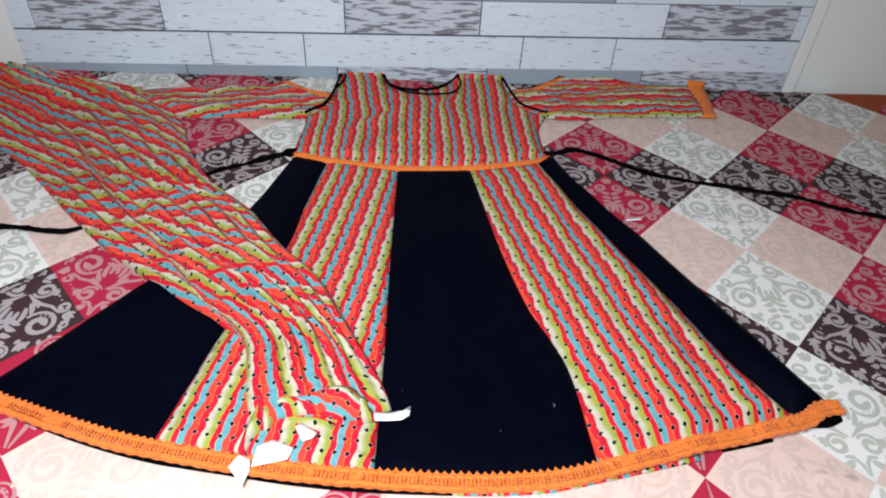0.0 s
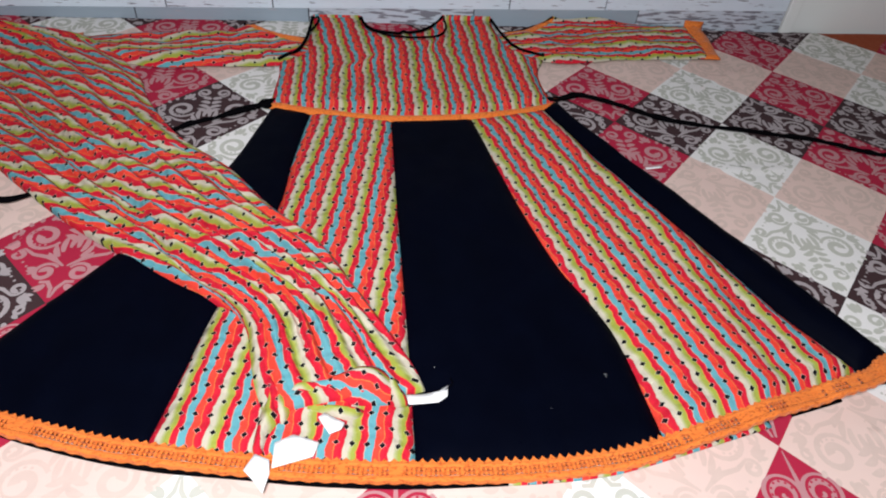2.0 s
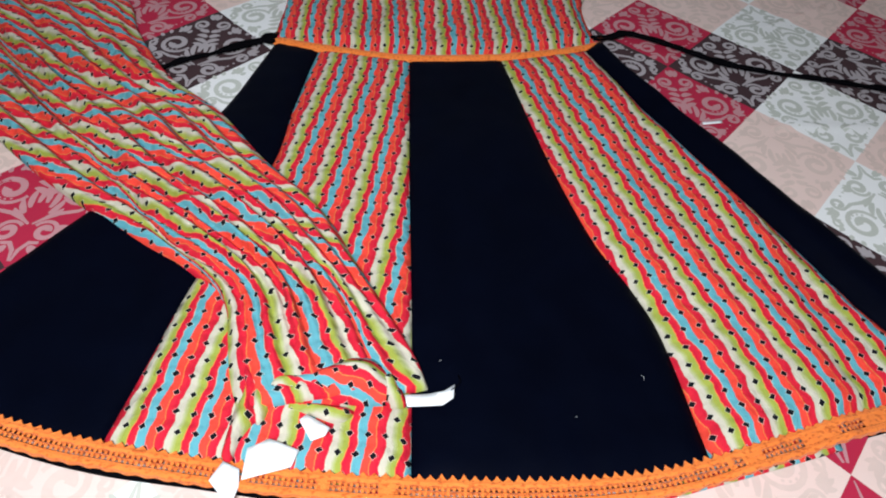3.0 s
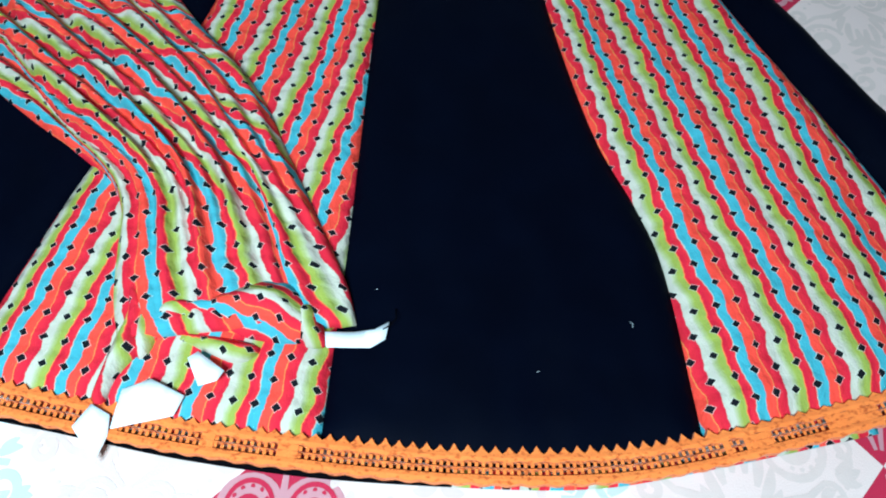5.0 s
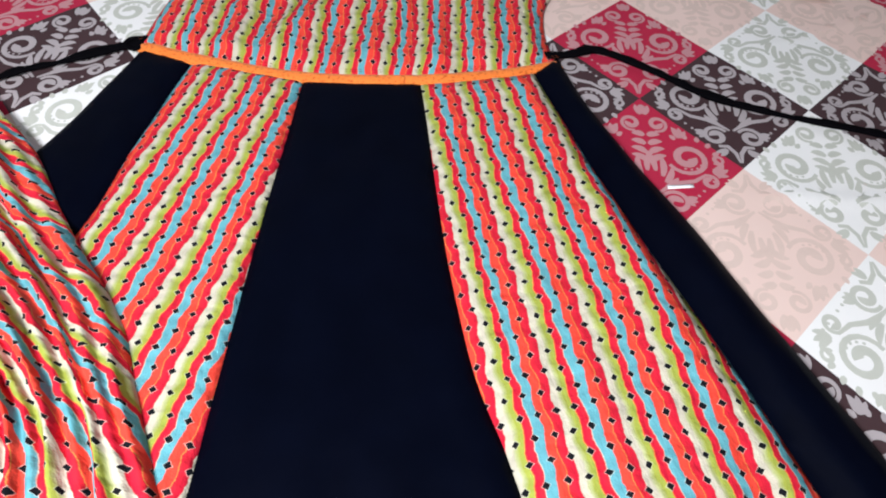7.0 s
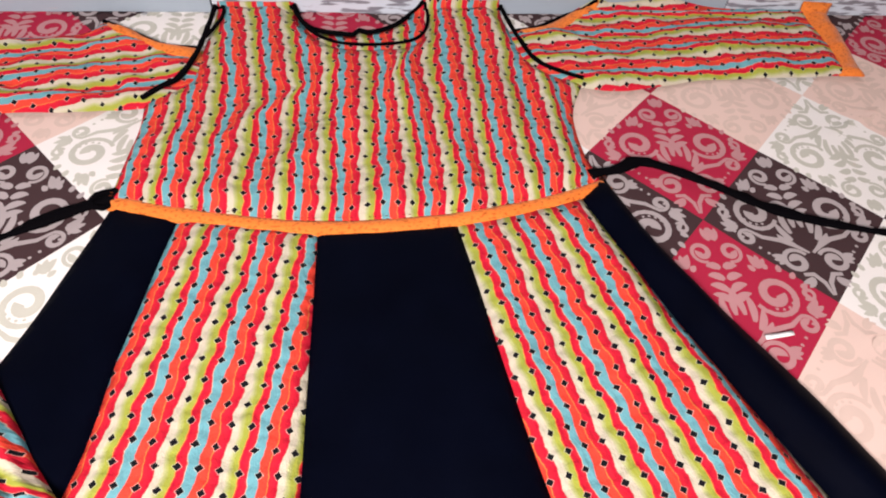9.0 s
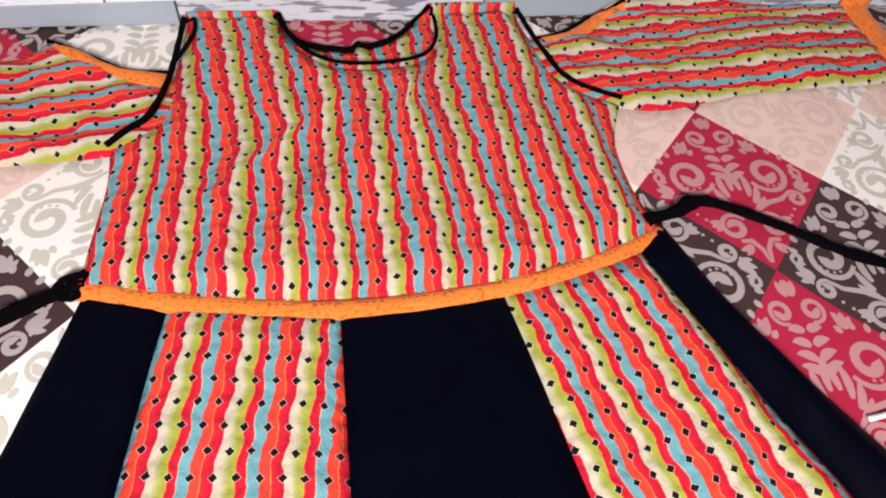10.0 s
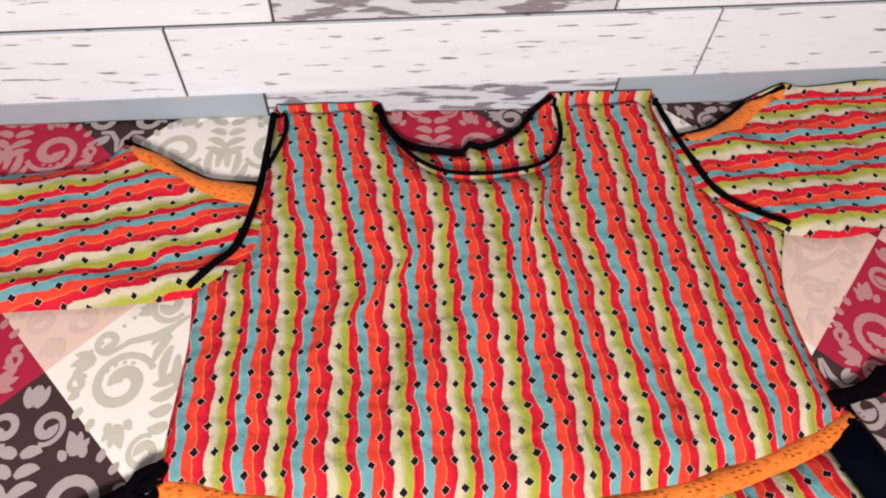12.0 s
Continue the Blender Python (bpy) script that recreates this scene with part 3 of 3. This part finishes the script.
def bodice_h(x, y):
    fold = 0.006 * math.exp(-((x - 0.05 - 0.55 * (y + 0.12)) / 0.010) ** 2) * math.exp(-((y + 0.13) / 0.08) ** 2)
    fold += 0.0055 * math.exp(-((x + 0.09 - 0.9 * (y + 0.2)) / 0.011) ** 2) * math.exp(-((y + 0.2) / 0.07) ** 2)
    pleat = 0.0055 * math.sin(2 * math.pi * (x / 0.062 + 0.9 * fbm(x, y, 3.0, 51.0))) * (0.55 + 0.6 * fbm(x, y, 5.0, 53.0))
    return 0.011 + 0.0045 * fbm(x * 1.6, y * 0.8, 9.0, 21.0) + fold + pleat + 0.0028 * fbm(x * 1.9, y * 0.8, 17.0, 65.0)


ARM_L = [(-0.250, -0.196), (-0.233, -0.176), (-0.216, -0.158), (-0.205, -0.115), (-0.199, -0.070), (-0.193, 0.020)]
ARM_R = [(0.184, 0.024), (0.190, -0.028), (0.200, -0.076), (0.212, -0.120), (0.236, -0.144), (0.266, -0.162)]
NECK = [(-0.098, 0.020), (-0.090, -0.018), (-0.074, -0.050), (-0.056, -0.072), (-0.034, -0.085), (-0.003, -0.089), (0.036, -0.084), (0.064, -0.073), (0.079, -0.050), (0.084, -0.018), (0.081, 0.026)]
BACK_NECK = [(-0.094, 0.018), (-0.086, -0.016), (-0.073, -0.037), (-0.054, -0.048), (-0.032, -0.053), (-0.016, -0.055), (-0.008, -0.044), (0.002, -0.049), (0.026, -0.039), (0.046, -0.022), (0.065, 0.003), (0.079, 0.024)]
SIDE_L = [(-0.250, -0.196), (-0.247, -0.247), (-0.252, -0.316), (-0.254, -0.350)]
SIDE_R = [(0.252, -0.337), (0.240, -0.290), (0.239, -0.240), (0.246, -0.205), (0.266, -0.162)]
BAND_LOW = [(-0.254, -0.357), (-0.166, -0.380), (-0.082, -0.394), (0.0, -0.398), (0.083, -0.391), (0.173, -0.374), (0.257, -0.343)]
BAND_UP = [(-0.254, -0.337), (-0.167, -0.359), (-0.050, -0.378), (0.033, -0.378), (0.108, -0.370), (0.190, -0.350), (0.250, -0.328)]


def bodice_uv(x, y):
    f = 0.947 + 0.082 * max(0.0, (y + 0.21) / 0.15) ** 2
    w = 0.0045 * fbm(x * 1.2, y, 6.5, 31.0) + 0.0022 * fbm(x, y, 15.0, 33.0)
    # the print jumps where the cloth is creased
    w += 0.008 * math.tanh((x - 0.05 - 0.55 * (y + 0.12)) / 0.006) * math.exp(-((y + 0.13) / 0.055) ** 2) * math.exp(-((x - 0.05) / 0.06) ** 2)
    w += 0.006 * math.tanh((x + 0.09 - 0.9 * (y + 0.2)) / 0.006) * math.exp(-((y + 0.2) / 0.05) ** 2) * math.exp(-((x + 0.09) / 0.06) ** 2)
    # the cloth is drawn inwards at the shoulder
    w += 0.20 * max(0.0, y + 0.10) / (1 + math.exp(-(x - 0.09) / 0.015))
    return (x / f + w + 0.0109, y)


# sleeves lie under the bodice
SL_TOP = [(-0.195, -0.086), (-0.244, -0.078), (-0.298, -0.046), (-0.330, -0.026), (-0.352, -0.050), (-0.410, -0.058), (-0.480, -0.062), (-0.560, -0.076), (-0.640, -0.092)]
SL_LOW = [(-0.634, -0.150), (-0.560, -0.180), (-0.485, -0.205), (-0.382, -0.203), (-0.296, -0.202), (-0.235, -0.196), (-0.190, -0.175)]
SR_TOP = [(0.180, -0.046), (0.202, -0.042), (0.262, -0.014), (0.318, 0.026), (0.348, 0.022), (0.425, 0.028), (0.510, 0.014), (0.640, 0.012)]
SR_LOW = [(0.640, -0.146), (0.540, -0.146), (0.432, -0.150), (0.323, -0.172), (0.271, -0.166), (0.200, -0.130)]


def sleeve_h(x, y):
    return 0.008 + 0.009 * fbm(x * 0.45, y * 2.2, 11.0, 41.0) + 0.006 * fbm(x, y * 1.6, 22.0, 43.0)


def sleeve(top, low, direction, cap, cuff, off, inset):
    poly = outline(top, [top[-1], low[0]], low, [low[-1], top[0]])
    body = cloth("sleeve", poly, STRIPE, dress, sleeve_h, stripes_along((0, 0), direction, 0.0, off, 0.003, 5.0), label="striped print sleeve spread to the side")
    inner = [(x + inset[0], y + inset[1]) for x, y in cap]
    cloth("sleeve_band", outline(cap, [cap[-1], inner[-1]], inner[::-1], [inner[0], cap[0]]), ORANGE, body, lambda x, y: sleeve_h(x, y) + 0.008, puff=0.002, label="orange band at the sleeve head")
    tube("sleeve_piping", [(x, y - 0.002, 0.004) for x, y in cap], 0.0026, PIPING, body, label="black piping")
    cloth("cuff", outline(*cuff), ORANGE, body, lambda x, y: sleeve_h(x, y) + 0.004, puff=0.003, label="orange lace cuff")
    return body


sleeve(SL_TOP, SL_LOW, (-1.0, -0.22), [(-0.206, -0.082), (-0.246, -0.076), (-0.265, -0.066), (-0.298, -0.044), (-0.332, -0.024)],
       [[(-0.628, -0.072), (-0.655, -0.086)], [(-0.655, -0.086), (-0.650, -0.120), (-0.640, -0.152)], [(-0.640, -0.152), (-0.612, -0.148)], [(-0.612, -0.148), (-0.622, -0.110), (-0.628, -0.072)]], 0.012, (0.010, -0.036))
sleeve(SR_TOP, SR_LOW, (1.0, 0.06), [(0.198, -0.042), (0.233, -0.033), (0.270, -0.010), (0.322, 0.030)],
       [[(0.632, 0.026), (0.676, 0.024)], [(0.676, 0.024), (0.668, -0.060), (0.652, -0.150)], [(0.652, -0.150), (0.618, -0.148)], [(0.618, -0.148), (0.634, -0.060), (0.632, 0.026)]], 0.004, (0.014, -0.022))

# back of the bodice, seen through the neck
cloth("bodice_back", outline(BACK_NECK, [BACK_NECK[-1], (0.12, 0.018)], [(0.12, 0.018), (0.12, -0.10)], [(0.12, -0.10), (-0.12, -0.10)], [(-0.12, -0.10), (-0.12, 0.018)], [(-0.12, 0.018), BACK_NECK[0]]),
      STRIPE, dress, lambda x, y: 0.002, bodice_uv, puff=0.001, label="striped back of the bodice inside the neck")
tube("neck_piping", [(x, y, 0.003) for x, y in BACK_NECK], 0.0030, PIPING, dress, label="black piping of the back neckline")

cloth("bodice", outline(SIDE_L[::-1], ARM_L, [ARM_L[-1], NECK[0]], NECK, [NECK[-1], ARM_R[0]], ARM_R, SIDE_R[::-1], [SIDE_R[0], (0.1, -0.376), (-0.1, -0.376), SIDE_L[-1]]),
      STRIPE, dress, bodice_h, bodice_uv, grid=0.007, label="striped print bodice with a round neck")
tube("neck_piping", [(x, y, 0.011) for x, y in NECK], 0.0022, PIPING, dress, label="black piping of the neckline", fuzz=0.25)
tube("piping_loop", [(-0.190, 0.018, 0.014), (-0.183, -0.008, 0.016), (-0.182, -0.032, 0.016), (-0.190, -0.058, 0.015), (-0.198, -0.074, 0.013)], 0.0022, PIPING, dress, label="loose black strand of the shoulder piping", fuzz=0.25)
tube("armhole_piping", [(x, y, 0.013) for x, y in ARM_L], 0.0032, PIPING, dress, label="black piping of the armhole", fuzz=0.3)
tube("armhole_piping", [(x, y, 0.013) for x, y in ARM_R], 0.0027, PIPING, dress, label="black piping of the armhole", fuzz=0.3)


def band_h(x, y):
    return 0.013 + 0.002 * fbm(x, y, 12.0, 21.0)


cloth("waistband", outline(BAND_LOW, [BAND_LOW[-1], BAND_UP[-1]], BAND_UP[::-1], [BAND_UP[0], BAND_LOW[0]]), ORANGE, dress, band_h, puff=0.002, rim=0.003, label="orange lace waistband")


def band_slots():
    """Pairs of narrow dark marks on the waistband, in groups: painted shade of its slots."""
    up, low = smooth_line(BAND_UP, 0.001), smooth_line(BAND_LOW, 0.001)
    verts, faces = [], []
    for k in range(86):
        t = 0.02 + 0.96 * k / 85
        if k % 6 > 3 or fbm(t * 9, 0.0, 1.0, 4.0) < -0.35:
            continue
        a, b = up[int(t * (len(up) - 1))], low[int(t * (len(low) - 1))]
        for f in (0.40, 0.62):
            x, y = a + (b - a) * (f + 0.03 * fbm(t * 30, f, 1.0, 6.0))
            half, thin = 0.0014, 0.00045
            n = len(verts)
            for dx, dy in ((-half, -thin), (half, -thin), (half, thin), (-half, thin)):
                verts.append(lay(x + dx, y + dy, band_h(x, y) + 0.0048))
            faces.append((n, n + 1, n + 2, n + 3))
    return tagged(mesh_object("band_slots", verts, faces, SLOT, dress, smooth=False), "narrow dark marks painting the shade in the waistband's lace slots", kind="stuff")


band_slots()
tube("tie", [(-0.245, -0.338, 0.003), (-0.330, -0.381, 0.003), (-0.394, -0.423, 0.003), (-0.480, -0.520, 0.002), (-0.562, -0.591, 0.003), (-0.600, -0.598, 0.003), (-0.680, -0.590, 0.003), (-0.800, -0.610, 0.002)], 0.0065, PIPING, dress, 0.45, "long black tie", fuzz=0.5)
tube("tie_loop", [(-0.250, -0.332, 0.004), (-0.266, -0.340, 0.006), (-0.270, -0.352, 0.006), (-0.258, -0.356, 0.004), (-0.248, -0.348, 0.003)], 0.0035, PIPING, dress, 0.6, "small black loop at the root of the tie", fuzz=0.4)
tube("tie", [(0.235, -0.322, 0.003), (0.270, -0.316, 0.004), (0.304, -0.305, 0.003), (0.363, -0.339, 0.003), (0.437, -0.388, 0.003), (0.534, -0.420, 0.003), (0.673, -0.450, 0.003), (0.758, -0.494, 0.003), (0.819, -0.514, 0.003), (0.960, -0.560, 0.002)], 0.0065, PIPING, dress, 0.45, "long black tie", fuzz=0.5)
child_fix(dress)

# ---- striped trousers thrown over the skirt ----
trousers = thing("striped_trousers", (-0.45, -0.45, 0.0), "crumpled striped print trousers thrown across the dress", "trousers")
TR_R = [(-0.860, -0.010), (-0.740, -0.050), (-0.600, -0.105), (-0.490, -0.245), (-0.455, -0.330), (-0.380, -0.455), (-0.300, -0.535), (-0.226, -0.635), (-0.153, -0.722), (-0.117, -0.790), (-0.086, -0.850), (-0.056, -0.910), (-0.046, -0.943)]
TR_L = [(-1.120, -0.050), (-0.960, -0.200), (-0.840, -0.310), (-0.718, -0.418), (-0.597, -0.545), (-0.509, -0.630), (-0.435, -0.692), (-0.314, -0.782), (-0.262, -0.818), (-0.240, -0.850), (-0.232, -0.890), (-0.224, -0.930), (-0.212, -0.962)]


def resample(pts, n):
    c = smooth_line(pts, 0.004)
    s = np.r_[0, np.cumsum(np.linalg.norm(np.diff(c, axis=0), axis=1))]
    t = np.linspace(0, s[-1], n)
    return np.stack([np.interp(t, s, c[:, 0]), np.interp(t, s, c[:, 1])], 1), s[-1]


def lip_at(s):
    return 0.30 + 0.10 * math.sin(5 * s) - 0.28 * max(0.0, s - 0.72) / 0.28


def ramp_up(s, at):
    """Nought before a place along the leg, then rising evenly, with a soft bend."""
    return 0.05 * math.log1p(math.exp((s - at) / 0.05))


def trouser_leg():
    ns, nw = 190, 96
    R, lr = resample(TR_R, ns)
    L, ll = resample(TR_L, ns)
    verts, faces, uvs = [], [], []
    for i in range(ns):
        s = i / (ns - 1)
        width = np.linalg.norm(R[i] - L[i])
        line = []
        for k in range(nw):
            w = k / (nw - 1)
            x, y = L[i] + (R[i] - L[i]) * w
            env = max(0.0, math.sin(math.pi * w)) ** 0.4
            drift = 0.45 * fbm(s * 3.0, w * 1.5, 1.0, 3.0)
            tight = 1.0 + 0.5 * math.exp(-((s - 0.68) / 0.16) ** 2)
            ridge = 1.4 - 2.4 * abs(math.sin(math.pi * (5.5 * w + drift + 0.8 * s))) ** 0.8
            ridge *= 0.6 + 0.5 * fbm(s * 4, w * 3, 1.0, 8.0)
            ridge += 0.7 * math.sin(2 * math.pi * (11 * w + 1.7 * drift - 1.5 * s))
            cross = fbm(s * 16 + w * 4, w * 5, 1.0, 15.0) * math.exp(-((s - 0.74) / 0.12) ** 2)
            big = fbm(x, y, 6.0, 19.0)
            lip = lip_at(s)
            step = 0.010 / (1 + math.exp(-(w - lip) * 90)) - 0.006 * math.exp(-((w - lip + 0.03) / 0.02) ** 2)
            second = -0.006 * math.exp(-((w - 0.80 + 0.25 * (s - 0.75)) / 0.018) ** 2) * min(1.0, max(0.0, (s - 0.5) / 0.15))
            end = 1 - 0.65 * min(1.0, max(0.0, (s - 0.88) / 0.12))
            h = 0.006 + env * end * (0.010 + step + second + 0.005 * big + 0.0058 * ridge * tight + 0.0060 * cross + 0.0038 * fbm(s * 26 + w * 5, w * 9 - s * 4, 1.0, 63.0))
            h = max(h, 0.004)
            over = 0.010 * min(1.0, max(0.0, (s - 0.45) / 0.1))
            line.append((x, y, h + over * (0.35 + 0.65 * env)))
        run = 0.0
        for k, (x, y, h) in enumerate(line):
            if k:
                run += math.hypot(width / (nw - 1), (line[k][2] - line[k - 1][2]) * 0.7)
            w = k / (nw - 1)
            # the stripes lie aslant to the leg down to the knee
            slant = 0.18 * s + 0.30 * ramp_up(s, 0.35) - 0.48 * ramp_up(s, 0.78)
            jump = 0.024 / (1 + math.exp(-(w - lip_at(s) + 0.02) * 160))
            jump += 0.012 / (1 + math.exp(-(w - 0.80 + 0.25 * (s - 0.75)) * 160)) * min(1.0, max(0.0, (s - 0.5) / 0.15))
            verts.append(lay(x, y, h))
            uvs.append((0.044 + slant - 0.270 - run * (0.92 - 0.10 * s) - jump + 0.012 * fbm(s * 3.5, w * 2, 1.0, 27.0) + 0.0022 * fbm(s * 22, w * 6, 1.0, 29.0), -s * (lr + ll) / 2))
    for i in range(ns - 1):
        for k in range(nw - 1):
            a = i * nw + k
            faces.append((a, a + nw, a + nw + 1, a + 1))
    # turned-down rim
    rim = [k for k in range(nw)] + [i * nw + nw - 1 for i in range(1, ns)] + [(ns - 1) * nw + k for k in range(nw - 2, -1, -1)] + [i * nw for i in range(ns - 2, 0, -1)]
    low = []
    for a in rim:
        x, y, z = verts[a]
        low.append(len(verts))
        verts.append((x, y, max(0.0, z - 0.012)))
        uvs.append(uvs[a])
    n = len(rim)
    for i in range(n):
        faces.append((rim[i], rim[(i + 1) % n], low[(i + 1) % n], low[i]))
    return mesh_object("trouser_leg", verts, faces, STRIPE, trousers, uvs)


trouser_leg()


def fold_h(base, amp, seed, sx, sy):
    return lambda x, y: base + amp * fbm(x * sx, y * sy, 16.0, seed)


FOLDS = (
    ([(-0.190, -0.945), (-0.183, -0.928), (-0.157, -0.926), (-0.136, -0.917), (-0.113, -0.910), (-0.090, -0.914), (-0.076, -0.930), (-0.072, -0.950), (-0.085, -0.960), (-0.115, -0.958), (-0.156, -0.951), (-0.174, -0.954)], 0.030, (-0.165, -0.922), (-0.085, -0.953), 0.028),
    ([(-0.174, -0.956), (-0.152, -0.955), (-0.117, -0.961), (-0.112, -0.968), (-0.128, -0.977), (-0.154, -0.968)], 0.026, (-0.172, -0.953), (-0.115, -0.968), 0.012),
    ([(-0.092, -0.937), (-0.078, -0.929), (-0.068, -0.950), (-0.067, -0.962), (-0.083, -0.960)], 0.038, (-0.080, -0.93), (-0.072, -0.96), 0.008),
    ([(-0.202, -0.936), (-0.188, -0.944), (-0.184, -0.956), (-0.190, -0.975), (-0.200, -0.966)], 0.026, (-0.20, -0.935), (-0.188, -0.975), 0.040),
)
for k, (pts, base, p, q, off) in enumerate(FOLDS):
    ring = smooth_line(pts, 0.004, closed=True)
    along = stripes_along(p, q, 0, off, 0.003, 9.0 + k)
    cloth("turned_hem", ring, STRIPE, trousers, fold_h(base, 0.005, 3.0 + k, 1.0, 1.8), lambda x, y: (along(x, y)[0] * 1.3, along(x, y)[1] * 1.1), grid=0.004, thick=0.003, puff=0.006, rim=0.006, label="turned-up crumpled hem with the stripes running across")
flap = smooth_line([(-0.217, -0.917), (-0.205, -0.916), (-0.191, -0.939), (-0.195, -0.953), (-0.192, -0.968), (-0.199, -0.978), (-0.206, -0.991), (-0.210, -1.007), (-0.218, -1.003), (-0.216, -0.975), (-0.214, -0.960), (-0.212, -0.942)], 0.004, closed=True)
cloth("side_flap", flap, STRIPE, trousers, fold_h(0.030, 0.006, 6.0, 2.0, 1.0), stripes_along((-0.22, -0.91), (-0.20, -1.0), 0, 0.008, 0.003, 2.0), grid=0.004, thick=0.003, puff=0.005, label="narrow flap of the opened side seam")
child_fix(trousers)


# ---- label and scraps of paper ----
def scrap(name, pts, h, label, category, tilt=0.0, group=""):
    ob = thing(name, (pts[0][0], pts[0][1], 0.0), label, category, group)
    runs = [[pts[i], pts[(i + 1) % len(pts)]] for i in range(len(pts))]
    cloth("sheet_of_paper" if category == "paper" else "ribbon", outline(*runs), PAPER, ob, lambda x, y: h + tilt * (y - pts[0][1]) + 0.002 * fbm(x, y, 25.0, 4.0), thick=0.0012, puff=0.0015, grid=0.006, even=True)
    return ob


tag = scrap("sewn_label", [(-0.067, -0.952), (-0.046, -0.951), (-0.032, -0.949), (-0.022, -0.943), (-0.024, -0.956), (-0.034, -0.963), (-0.065, -0.963)], 0.014, "white woven label with a loose thread, on the trouser hem", "label")
tube("thread", [(-0.026, -0.950, 0.018), (-0.020, -0.947, 0.020), (-0.017, -0.941, 0.018), (-0.018, -0.931, 0.012)], 0.0005, PIPING, tag, label="loose dark thread", sides=5)
child_fix(tag)
for pts, h, tilt in (
    ([(-0.197, -0.998), (-0.180, -0.990), (-0.155, -1.001), (-0.160, -1.014), (-0.179, -1.019), (-0.198, -1.024)], 0.013, 0.0),
    ([(-0.224, -1.023), (-0.215, -1.008), (-0.201, -1.015), (-0.200, -1.028), (-0.205, -1.046), (-0.214, -1.034)], 0.011, 0.10),
    ([(-0.156, -0.977), (-0.150, -0.972), (-0.130, -0.985), (-0.134, -0.992), (-0.145, -0.996)], 0.019, 0.0),
):
    child_fix(scrap("paper_scrap", pts, h, "torn scrap of white paper lying on the hem", "paper", tilt, "scraps of paper"))


child_fix(scrap("paper_scrap", [(0.352, -0.529), (0.379, -0.527), (0.379, -0.531), (0.352, -0.5335)], 0.0006, "narrow slip of white paper on the sheet beside the skirt", "paper", 0.0, "scraps of paper"))


def lint(x, y, dx, dy):
    ob = tube("lint_thread", [(x, y, 0.010), (x + dx * 0.5 + 0.001, y + dy * 0.5, 0.012), (x + dx, y + dy, 0.010)], 0.00014, PAPER, None, sides=5)
    tagged(ob, "fine white lint thread on the black velvet", "lint", "lint")


lint(0.154, -0.934, 0.0015, -0.0045)
lint(-0.034, -0.915, 0.001, 0.001)
lint(0.083, -0.975, 0.0015, 0.0)

# ---- plank cladding of the back wall ----
SLOPE = 0.0183


def plank(x0, x1, z0, z1, mat):
    g = 0.0011
    y0, y1 = WALL_Y, WALL_Y + 0.0055
    e = 0.0008
    v = []
    for x, z in ((x0 + g, z0 + g), (x1 - g, z0 + g), (x1 - g, z1 - g), (x0 + g, z1 - g)):
        v.append((x, y1, z + SLOPE * x))
    cx, cz = (x0 + x1) / 2, (z0 + z1) / 2
    for x, y, z in v[:4]:
        v.append((x, y0 + e, z))
    for x, y, z in v[:4]:
        v.append((x + (e if x < cx else -e), y0, z + (e if z - SLOPE * x < cz else -e)))
    f = [(8, 9, 10, 11)]
    for a, b in ((0, 4), (4, 8)):
        for k in range(4):
            f.append((a + k, a + (k + 1) % 4, b + (k + 1) % 4, b + k))
    return mesh_object("plank", v, f, mat, wall_back, smooth=False)


P0, P1 = -0.913, 0.872
box("joint_backing", P0, P1, WALL_Y + 0.0042, WALL_Y + 0.0062, -0.01, 2.66, JOINT, 0, wall_back)
ROWS = [
    (-0.046, [P0, -0.550, -0.203, 0.148, 0.520, P1], "gGwgw"),
    (0.0295, [P0, -0.487, -0.275, 0.225, 0.441, P1], "lllll"),
    (0.1090, [P0, -0.861, -0.580, -0.180, 0.123, 0.545, 0.845, P1], "lwlwlwl"),
    (0.1865, [P0, -0.700, -0.300, 0.000, 0.420, 0.700, P1], "lllgll"),
]
rng = random.Random(4)
z = 0.264
while z < 2.55:
    cuts = [P0]
    while cuts[-1] < P1 - 0.45:
        cuts.append(cuts[-1] + rng.choice((0.21, 0.30, 0.42, 0.50)))
    ROWS.append((z, cuts + [P1], "".join(rng.choice("lllwg") for _ in cuts)))
    z += 0.0775
MATS = {"l": PLANK_LIGHT, "w": PLANK_WORN, "g": PLANK_GREY, "G": PLANK_GREY}
for z0, cuts, tones in ROWS:
    for a, b, tone in zip(cuts, cuts[1:], tones):
        plank(a, b, z0, z0 + 0.0775, MATS[tone])
box("edge_trim", P1 + 0.002, P1 + 0.030, WALL_Y - 0.004, WALL_Y + 0.006, -0.004, 2.66, WHITE_WALL, 0.002, wall_back)
